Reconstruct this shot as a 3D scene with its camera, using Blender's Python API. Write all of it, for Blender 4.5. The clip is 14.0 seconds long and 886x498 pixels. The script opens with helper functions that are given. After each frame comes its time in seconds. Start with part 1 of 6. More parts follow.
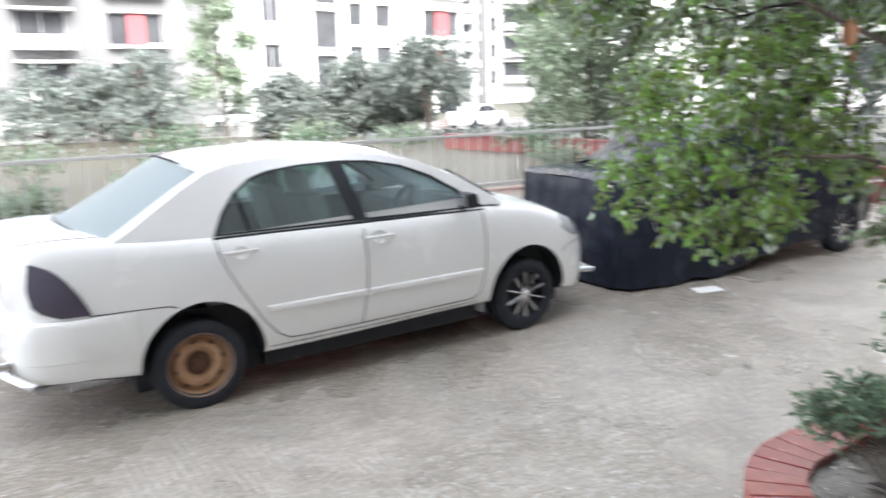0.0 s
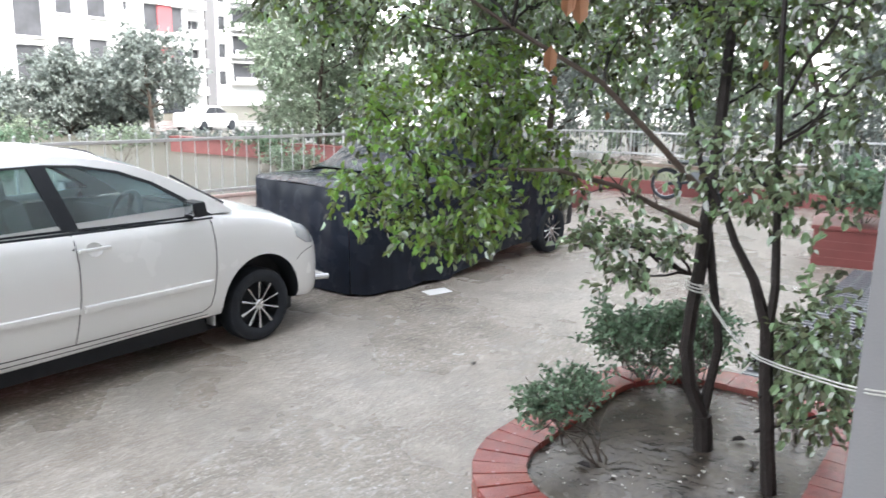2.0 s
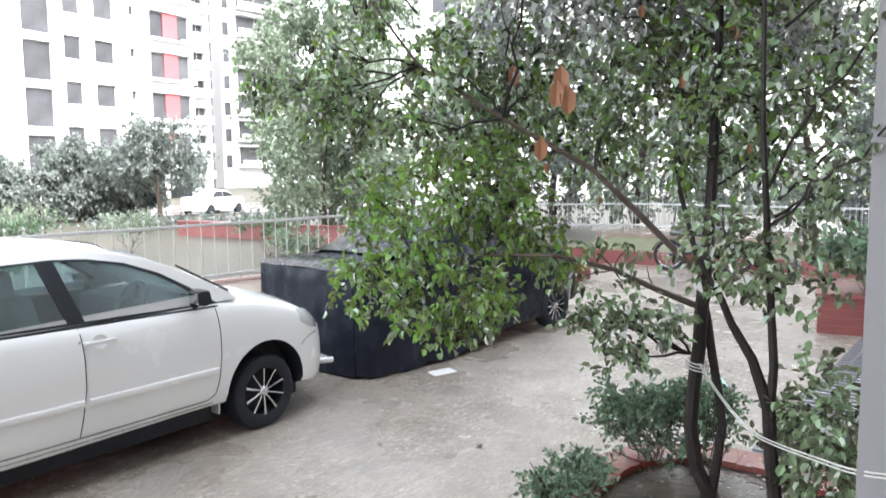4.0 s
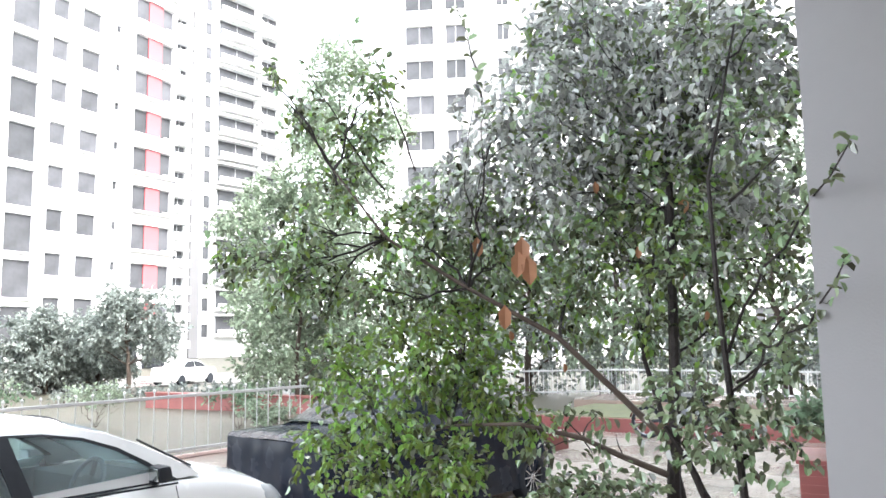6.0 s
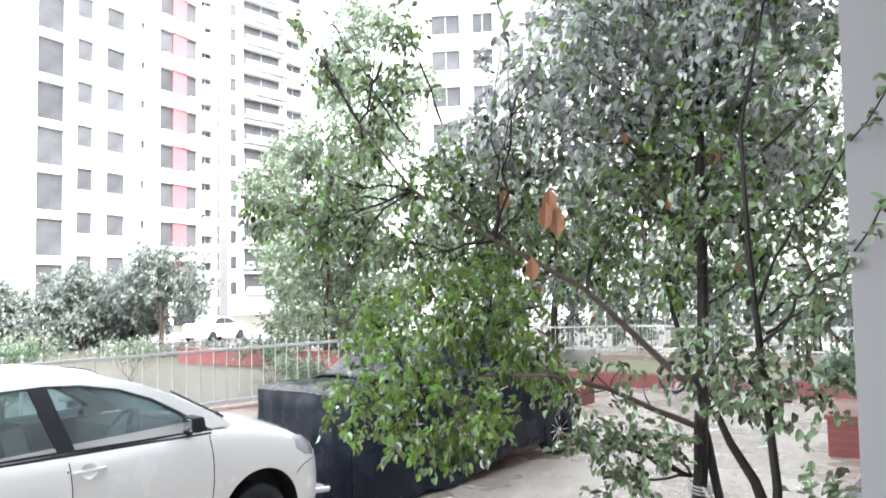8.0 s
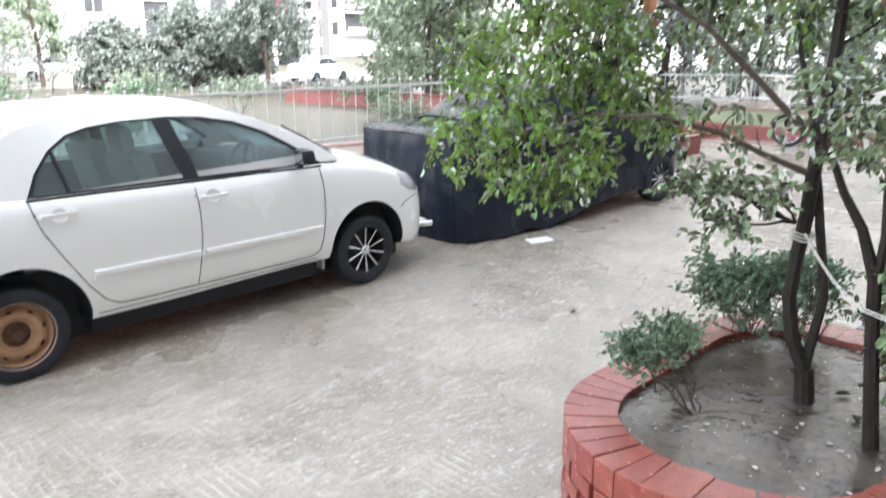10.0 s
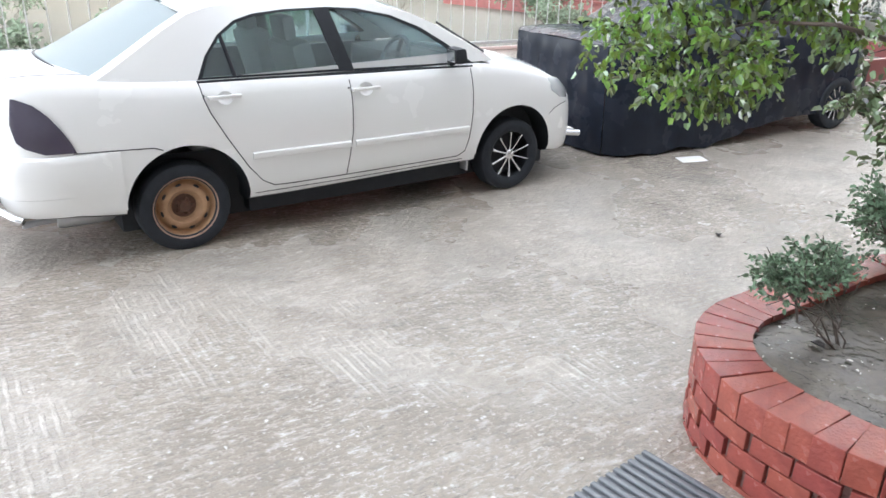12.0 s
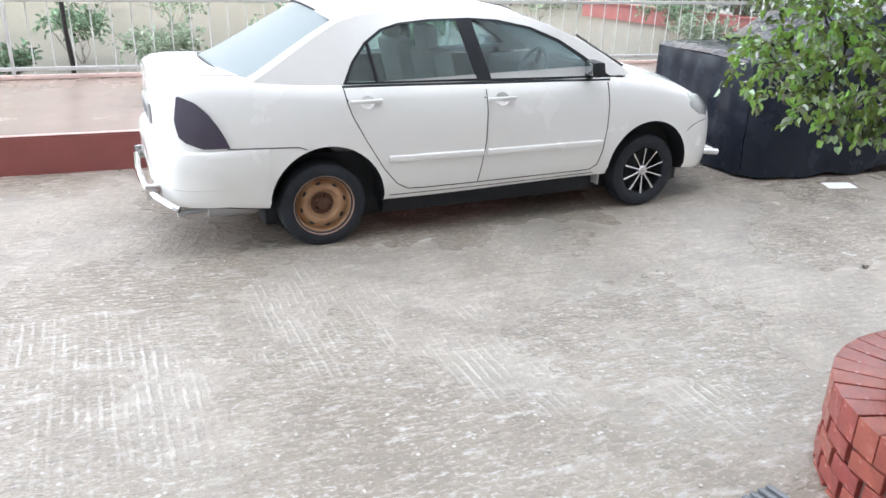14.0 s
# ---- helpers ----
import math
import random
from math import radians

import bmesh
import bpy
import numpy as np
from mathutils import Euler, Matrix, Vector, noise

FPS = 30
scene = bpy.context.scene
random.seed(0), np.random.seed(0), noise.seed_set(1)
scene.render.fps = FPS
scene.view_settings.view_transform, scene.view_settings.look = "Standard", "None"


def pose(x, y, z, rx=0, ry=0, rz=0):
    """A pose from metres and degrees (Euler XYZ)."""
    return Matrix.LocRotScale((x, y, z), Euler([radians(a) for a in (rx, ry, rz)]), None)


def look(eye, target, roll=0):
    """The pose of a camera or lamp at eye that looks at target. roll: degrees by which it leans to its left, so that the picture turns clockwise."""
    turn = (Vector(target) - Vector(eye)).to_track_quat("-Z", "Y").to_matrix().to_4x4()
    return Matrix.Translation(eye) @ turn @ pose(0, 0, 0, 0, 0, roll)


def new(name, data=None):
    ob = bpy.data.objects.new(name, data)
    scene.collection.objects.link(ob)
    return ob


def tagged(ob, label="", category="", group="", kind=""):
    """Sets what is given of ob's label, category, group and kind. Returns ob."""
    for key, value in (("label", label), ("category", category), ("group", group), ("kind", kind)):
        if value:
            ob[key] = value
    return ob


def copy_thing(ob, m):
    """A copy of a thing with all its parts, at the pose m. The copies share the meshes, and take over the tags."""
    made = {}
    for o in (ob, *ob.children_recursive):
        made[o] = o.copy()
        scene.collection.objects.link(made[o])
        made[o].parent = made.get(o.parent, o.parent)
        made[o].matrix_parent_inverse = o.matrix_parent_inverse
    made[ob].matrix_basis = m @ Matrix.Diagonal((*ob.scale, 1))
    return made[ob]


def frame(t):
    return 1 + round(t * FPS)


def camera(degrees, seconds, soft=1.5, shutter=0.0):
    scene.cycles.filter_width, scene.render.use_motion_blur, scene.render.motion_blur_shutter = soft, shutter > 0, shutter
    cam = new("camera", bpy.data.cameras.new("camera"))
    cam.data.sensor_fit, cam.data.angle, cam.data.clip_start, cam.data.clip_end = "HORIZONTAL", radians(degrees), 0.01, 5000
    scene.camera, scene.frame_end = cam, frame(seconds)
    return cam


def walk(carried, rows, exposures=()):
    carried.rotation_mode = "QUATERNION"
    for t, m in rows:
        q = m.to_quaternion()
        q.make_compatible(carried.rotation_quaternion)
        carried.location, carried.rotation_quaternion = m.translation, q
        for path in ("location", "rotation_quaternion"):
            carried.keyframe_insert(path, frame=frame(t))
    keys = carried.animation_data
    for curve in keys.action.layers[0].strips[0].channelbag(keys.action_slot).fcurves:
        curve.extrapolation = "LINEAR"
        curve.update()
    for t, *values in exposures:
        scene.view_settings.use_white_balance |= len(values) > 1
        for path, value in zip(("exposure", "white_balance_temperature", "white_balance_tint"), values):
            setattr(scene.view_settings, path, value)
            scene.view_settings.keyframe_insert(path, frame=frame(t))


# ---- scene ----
cam = camera(59.8, 14.0, shutter=0.6)
PATH = [
    (0, (-1.292, -4.63, 1.946), (-0.211, -2.997, 1.537), -1.4),
    (0.5, (-1.276, -4.633, 1.954), (0.071, -3.218, 1.529), -0.71),
    (1, (-1.257, -4.624, 1.966), (0.225, -3.344, 1.563), 0.41),
    (1.5, (-1.256, -4.624, 1.969), (0.265, -3.394, 1.552), 0.33),
    (2, (-1.252, -4.618, 1.965), (0.319, -3.446, 1.567), 1.21),
    (2.2, (-1.25, -4.625, 1.975), (0.338, -3.476, 1.583), 1.58),
    (4.3, (-1.274, -4.681, 2.028), (0.311, -3.472, 1.875), -1.1),
    (4.5, (-1.276, -4.688, 2.029), (0.325, -3.493, 1.93), -1.0),
    (5, (-1.275, -4.711, 2.031), (0.342, -3.538, 2.13), -0.7),
    (5.5, (-1.272, -4.726, 2.034), (0.325, -3.533, 2.197), -1.1),
    (6, (-1.272, -4.732, 2.033), (0.349, -3.582, 2.257), -1.0),
    (6.5, (-1.273, -4.732, 2.033), (0.333, -3.558, 2.242), -1.4),
    (7, (-1.269, -4.735, 2.03), (0.325, -3.545, 2.235), -1.7),
    (7.2, (-1.268, -4.728, 2.028), (0.327, -3.538, 2.231), -1.4),
    (9.3, (-1.267, -4.721, 1.981), (0.203, -3.394, 1.706), -1.13),
    (9.5, (-1.267, -4.701, 1.981), (0.162, -3.348, 1.623), -0.98),
    (10, (-1.275, -4.712, 1.969), (0.09, -3.349, 1.441), -0.15),
    (10.5, (-1.283, -4.721, 1.95), (-0.012, -3.314, 1.311), 0.35),
    (11, (-1.292, -4.711, 1.926), (-0.133, -3.248, 1.206), 2.03),
    (11.5, (-1.285, -4.728, 1.923), (-0.207, -3.222, 1.17), 2.11),
    (12, (-1.286, -4.746, 1.925), (-0.246, -3.21, 1.176), 1.47),
    (12.5, (-1.296, -4.758, 1.929), (-0.293, -3.187, 1.203), 1.6),
    (13, (-1.315, -4.763, 1.925), (-0.42, -3.132, 1.189), 2.32),
    (13.5, (-1.339, -4.775, 1.927), (-0.539, -3.099, 1.186), 1.87),
    (14, (-1.339, -4.777, 1.935), (-0.569, -3.082, 1.201), 1.78),
]

# ---------------------------------------------------------------- light
EXPOSURE = [(0, 2.95), (2.2, 2.97), (4.3, 3.05), (5.0, 3.12), (6.0, 3.2), (7.2, 3.2), (9.3, 3.28), (10.2, 3.2), (11, 3.2), (14, 3.18)]
walk(cam, [(t, look(eye, target, roll)) for t, eye, target, roll in PATH], EXPOSURE)

world = bpy.data.worlds.new("overcast_sky")
scene.world = world
world.use_nodes = True
wn, wl = world.node_tree.nodes, world.node_tree.links
sky = wn.new("ShaderNodeTexSky")
sky.sky_type, sky.sun_disc = "NISHITA", False
sky.sun_elevation, sky.sun_rotation = radians(43), radians(190)
sky.air_density, sky.dust_density, sky.ozone_density = 1.0, 1.6, 1.0
soft_sky = wn.new("ShaderNodeHueSaturation")
soft_sky.inputs["Saturation"].default_value = 0.31
wl.new(sky.outputs[0], soft_sky.inputs["Color"])
wl.new(soft_sky.outputs[0], wn["Background"].inputs[0])
wn["Background"].inputs[1].default_value = 0.15

sun = new("sun", bpy.data.lights.new("sun", "SUN"))
sun.data.energy, sun.data.angle, sun.data.color = 1.1, radians(30), (1, 0.985, 0.96)
sun.matrix_world = look((-6, -33, 31), (0, 0, 0))


# ---------------------------------------------------------------- materials
def mat(name, color, rough=0.6, metal=0.0, vary=0.12, scale=6.0, fine=60.0, bump=0.1, bump_scale=40.0, dark=None, coat=0.0, island=False, rnd=0.0, spec=0.5):
    """A surface with two scales of colour variation, uneven gloss and fine relief, in object metres."""
    m = bpy.data.materials.new(name)
    m.use_nodes = True
    n, l = m.node_tree.nodes, m.node_tree.links
    b = n["Principled BSDF"]
    co = n.new("ShaderNodeTexCoord")
    n1, n2 = n.new("ShaderNodeTexNoise"), n.new("ShaderNodeTexNoise")
    n1.inputs["Scale"].default_value, n1.inputs["Detail"].default_value = scale, 5
    n2.inputs["Scale"].default_value, n2.inputs["Detail"].default_value = fine, 3
    l.new(co.outputs["Object"], n1.inputs["Vector"]), l.new(co.outputs["Object"], n2.inputs["Vector"])
    ramp = n.new("ShaderNodeMix")
    ramp.data_type = "RGBA"
    dark = dark or tuple(c * (1 - 2.2 * vary) for c in color)
    ramp.inputs[6].default_value, ramp.inputs[7].default_value = (*dark, 1), (*color, 1)
    mm = n.new("ShaderNodeMath")
    mm.operation = "MULTIPLY_ADD"
    mm.inputs[1].default_value, mm.inputs[2].default_value = 0.35, 0.0
    l.new(n2.outputs[0], mm.inputs[0])
    add = n.new("ShaderNodeMath")
    add.operation, add.use_clamp = "ADD", True
    st = n.new("ShaderNodeMapRange")
    st.inputs[1].default_value, st.inputs[2].default_value, st.inputs[3].default_value, st.inputs[4].default_value = 0.3, 0.62, 0.0, 0.8
    l.new(n1.outputs[0], st.inputs[0]), l.new(st.outputs[0], add.inputs[0]), l.new(mm.outputs[0], add.inputs[1])
    l.new(add.outputs[0], ramp.inputs[0])
    col = ramp.outputs[2]
    if rnd or island:
        hs = n.new("ShaderNodeHueSaturation")
        src = n.new("ShaderNodeNewGeometry").outputs["Random Per Island"] if island else n.new("ShaderNodeObjectInfo").outputs["Random"]
        mr, mh = n.new("ShaderNodeMapRange"), n.new("ShaderNodeMapRange")
        mr.inputs[3].default_value, mr.inputs[4].default_value = 1 - rnd, 1 + rnd
        mh.inputs[3].default_value, mh.inputs[4].default_value = 0.5 - 0.06 * rnd, 0.5 + 0.06 * rnd
        l.new(src, mr.inputs[0]), l.new(src, mh.inputs[0])
        l.new(mr.outputs[0], hs.inputs["Value"]), l.new(mh.outputs[0], hs.inputs["Hue"]), l.new(col, hs.inputs["Color"])
        col = hs.outputs[0]
    l.new(col, b.inputs["Base Color"])
    rr = n.new("ShaderNodeMapRange")
    rr.inputs[3].default_value, rr.inputs[4].default_value = max(rough - 0.12, 0.03), min(rough + 0.12, 1)
    l.new(n1.outputs[0], rr.inputs[0]), l.new(rr.outputs[0], b.inputs["Roughness"])
    b.inputs["Metallic"].default_value = metal
    b.inputs["Coat Weight"].default_value, b.inputs["Coat Roughness"].default_value = coat, 0.08
    b.inputs["Specular IOR Level"].default_value = spec
    if bump:
        n3, bp = n.new("ShaderNodeTexNoise"), n.new("ShaderNodeBump")
        n3.inputs["Scale"].default_value, n3.inputs["Detail"].default_value = bump_scale, 4
        bp.inputs["Strength"].default_value, bp.inputs["Distance"].default_value = bump, 0.02
        l.new(co.outputs["Object"], n3.inputs["Vector"]), l.new(n3.outputs[0], bp.inputs["Height"]), l.new(bp.outputs[0], b.inputs["Normal"])
    return m


def glass(name, tint, film=0.06):
    m = bpy.data.materials.new(name)
    m.use_nodes = True
    n, l = m.node_tree.nodes, m.node_tree.links
    n.remove(n["Principled BSDF"])
    tr, gl, mx, fr = n.new("ShaderNodeBsdfTransparent"), n.new("ShaderNodeBsdfGlossy"), n.new("ShaderNodeMixShader"), n.new("ShaderNodeFresnel")
    tr.inputs[0].default_value, gl.inputs["Roughness"].default_value, fr.inputs[0].default_value = (*tint, 1), 0.03, 1.5
    nz, bp = n.new("ShaderNodeTexNoise"), n.new("ShaderNodeBump")
    nz.inputs["Scale"].default_value, bp.inputs["Strength"].default_value, bp.inputs["Distance"].default_value = 160, 0.12, 0.002
    l.new(nz.outputs[0], bp.inputs["Height"]), l.new(bp.outputs[0], gl.inputs["Normal"])
    l.new(fr.outputs[0], mx.inputs[0]), l.new(tr.outputs[0], mx.inputs[1]), l.new(gl.outputs[0], mx.inputs[2])
    # pale diffuse share: wet film, plus sky reflection put into the colour
    df, m2 = n.new("ShaderNodeBsdfDiffuse"), n.new("ShaderNodeMixShader")
    df.inputs[0].default_value, m2.inputs[0].default_value = (0.62, 0.68, 0.69, 1), film
    l.new(mx.outputs[0], m2.inputs[1]), l.new(df.outputs[0], m2.inputs[2]), l.new(m2.outputs[0], n["Material Output"].inputs[0])
    return m


def leaf_mat(name, color, rnd=0.5, rough=0.35, back=0.35):
    """Leaves: glossy top and some light let through; each leaf has its own tone."""
    m = mat(name, color, rough, 0, 0.15, 3, 30, 0, island=True, rnd=rnd, spec=0.9)
    n, l = m.node_tree.nodes, m.node_tree.links
    b, out = n["Principled BSDF"], n["Material Output"]
    tl, mx = n.new("ShaderNodeBsdfTranslucent"), n.new("ShaderNodeMixShader")
    src = b.inputs["Base Color"].links[0].from_socket
    l.new(src, tl.inputs[0])
    mx.inputs[0].default_value = back
    l.new(b.outputs[0], mx.inputs[1]), l.new(tl.outputs[0], mx.inputs[2]), l.new(mx.outputs[0], out.inputs[0])
    return m


def wet_concrete():
    """Rain-wet driveway slab: grey-brown, thin pools, worn patches of straight broom grooves, streaky ripples and grit,
    with wet sparkle put into their colour.
    """
    m = bpy.data.materials.new("wet_concrete")
    m.use_nodes = True
    n, l = m.node_tree.nodes, m.node_tree.links
    b = n["Principled BSDF"]
    co = n.new("ShaderNodeTexCoord").outputs["Object"]

    def scaled(sx, sy, turn=0.0):
        mp = n.new("ShaderNodeMapping")
        mp.inputs["Scale"].default_value, mp.inputs["Rotation"].default_value = (sx, sy, 1), (0, 0, radians(turn))
        l.new(co, mp.inputs[0])
        return mp.outputs[0]

    def cloud(scale, detail, vec=None, rough=0.55):
        t = n.new("ShaderNodeTexNoise")
        t.inputs["Scale"].default_value, t.inputs["Detail"].default_value, t.inputs["Roughness"].default_value = scale, detail, rough
        l.new(co if vec is None else vec, t.inputs["Vector"])
        return t.outputs[0]

    def remap(v, a, c, d=0.0, e=1.0):
        t = n.new("ShaderNodeMapRange")
        for k, x in zip((1, 2, 3, 4), (a, c, d, e)):
            t.inputs[k].default_value = x
        l.new(v, t.inputs[0])
        return t.outputs[0]

    def calc(op, a, c):
        t = n.new("ShaderNodeMath")
        t.operation = op
        for k, v in enumerate((a, c)):
            if isinstance(v, float):
                t.inputs[k].default_value = v
            else:
                l.new(v, t.inputs[k])
        return t.outputs[0]

    def blend(fac, a, c):
        t = n.new("ShaderNodeMix")
        t.data_type = "RGBA"
        l.new(fac, t.inputs[0])
        for k, v in ((6, a), (7, c)):
            if isinstance(v, tuple):
                t.inputs[k].default_value = (*v, 1)
            else:
                l.new(v, t.inputs[k])
        return t.outputs[2]

    wave = n.new("ShaderNodeTexWave")
    wave.inputs["Scale"].default_value, wave.inputs["Distortion"].default_value, wave.inputs["Detail"].default_value, wave.inputs["Detail Scale"].default_value = 6.2, 1.5, 3, 1.2
    l.new(co, wave.inputs[0])
    patch = cloud(1.35, 5)
    sep = n.new("ShaderNodeSeparateXYZ")
    l.new(co, sep.inputs[0])
    breaks = cloud(5.5, 5, scaled(1.0, 0.7, 20), 0.7)
    worn = None
    for cx, cy, rx, ry in ((-1.45, -1.60, 0.48, 0.75), (-0.32, -0.95, 0.52, 0.85), (0.34, -1.8, 0.36, 0.70), (-1.60, -0.80, 0.55, 0.30), (1.1, -2.4, 0.3, 0.4)):
        ex, ey = calc("MULTIPLY", calc("SUBTRACT", sep.outputs[0], cx), 1 / rx), calc("MULTIPLY", calc("SUBTRACT", sep.outputs[1], cy), 1 / ry)
        e = calc("SUBTRACT", 1.0, calc("ADD", calc("MULTIPLY", ex, ex), calc("MULTIPLY", ey, ey)))
        worn = e if worn is None else calc("MAXIMUM", worn, e)
    worn = remap(calc("ADD", worn, calc("MULTIPLY", calc("SUBTRACT", cloud(2.1, 6, None, 0.68), 0.5), 4.5)), 0.0, 1.3)
    groove = calc("MULTIPLY", calc("MULTIPLY", remap(wave.outputs["Fac"], 0.50, 0.95), worn), remap(breaks, 0.42, 0.60))
    ripple = cloud(13.0, 3, scaled(1.0, 2.1, 12), 0.6)
    pools = cloud(1.0, 4)
    fine = cloud(42.0, 4)
    broad = cloud(0.55, 5)
    base = blend(remap(broad, 0.36, 0.64), (0.258, 0.220, 0.175), (0.370, 0.330, 0.277))
    base = blend(calc("MULTIPLY", remap(cloud(1.7, 6, None, 0.65), 0.50, 0.60), 0.5), base, (0.215, 0.182, 0.145))
    flecks = cloud(15.0, 5, scaled(1.0, 2.8, 34), 0.68)
    sparse = cloud(2.6, 4)
    # ripple and fine blends put wet sparkle into the base colour
    base = blend(calc("MULTIPLY", remap(ripple, 0.55, 0.64), 0.34), base, (0.54, 0.50, 0.44))
    base = blend(calc("MULTIPLY", remap(ripple, 0.44, 0.36), 0.34), base, (0.19, 0.178, 0.162))
    base = blend(calc("MULTIPLY", remap(fine, 0.57, 0.66), 0.30), base, (0.62, 0.60, 0.57))
    base = blend(calc("MULTIPLY", remap(fine, 0.42, 0.34), 0.30), base, (0.15, 0.14, 0.13))
    base = blend(calc("MULTIPLY", remap(pools, 0.52, 0.62), 0.55), base, (0.28, 0.258, 0.222))
    base = blend(calc("MULTIPLY", calc("MULTIPLY", remap(flecks, 0.57, 0.60), remap(sparse, 0.46, 0.56)), 0.5), base, (0.62, 0.59, 0.54))
    base = blend(calc("MULTIPLY", calc("MULTIPLY", remap(flecks, 0.42, 0.395), remap(sparse, 0.54, 0.44)), 0.45), base, (0.12, 0.108, 0.095))
    base = blend(calc("MULTIPLY", worn, 0.12), base, (0.55, 0.52, 0.47))
    smear = cloud(4.2, 6, scaled(1.0, 2.4, 8), 0.66)
    base = blend(calc("MULTIPLY", remap(smear, 0.55, 0.66), 0.36), base, (0.60, 0.57, 0.52))
    base = blend(calc("MULTIPLY", remap(smear, 0.44, 0.34), 0.30), base, (0.20, 0.186, 0.165))
    base = blend(calc("MULTIPLY", groove, 0.46), base, (0.70, 0.665, 0.60))
    vo = n.new("ShaderNodeTexVoronoi")
    vo.inputs["Scale"].default_value = 16
    l.new(co, vo.inputs["Vector"])
    grit = calc("MULTIPLY", remap(vo.outputs["Distance"], 0.20, 0.06), remap(cloud(5.0, 3), 0.52, 0.60))
    base = blend(calc("MULTIPLY", grit, 0.8), base, (0.72, 0.69, 0.64))
    l.new(base, b.inputs["Base Color"])
    l.new(remap(broad, 0.38, 0.62, 0.13, 0.38), b.inputs["Roughness"])
    h = calc("ADD", calc("ADD", calc("MULTIPLY", groove, 0.6), calc("MULTIPLY", ripple, 1.3)), calc("ADD", calc("MULTIPLY", fine, 0.6), calc("MULTIPLY", smear, 1.1)))
    bp = n.new("ShaderNodeBump")
    bp.inputs["Strength"].default_value, bp.inputs["Distance"].default_value = 0.9, 0.010
    l.new(h, bp.inputs["Height"]), l.new(bp.outputs[0], b.inputs["Normal"])
    return m


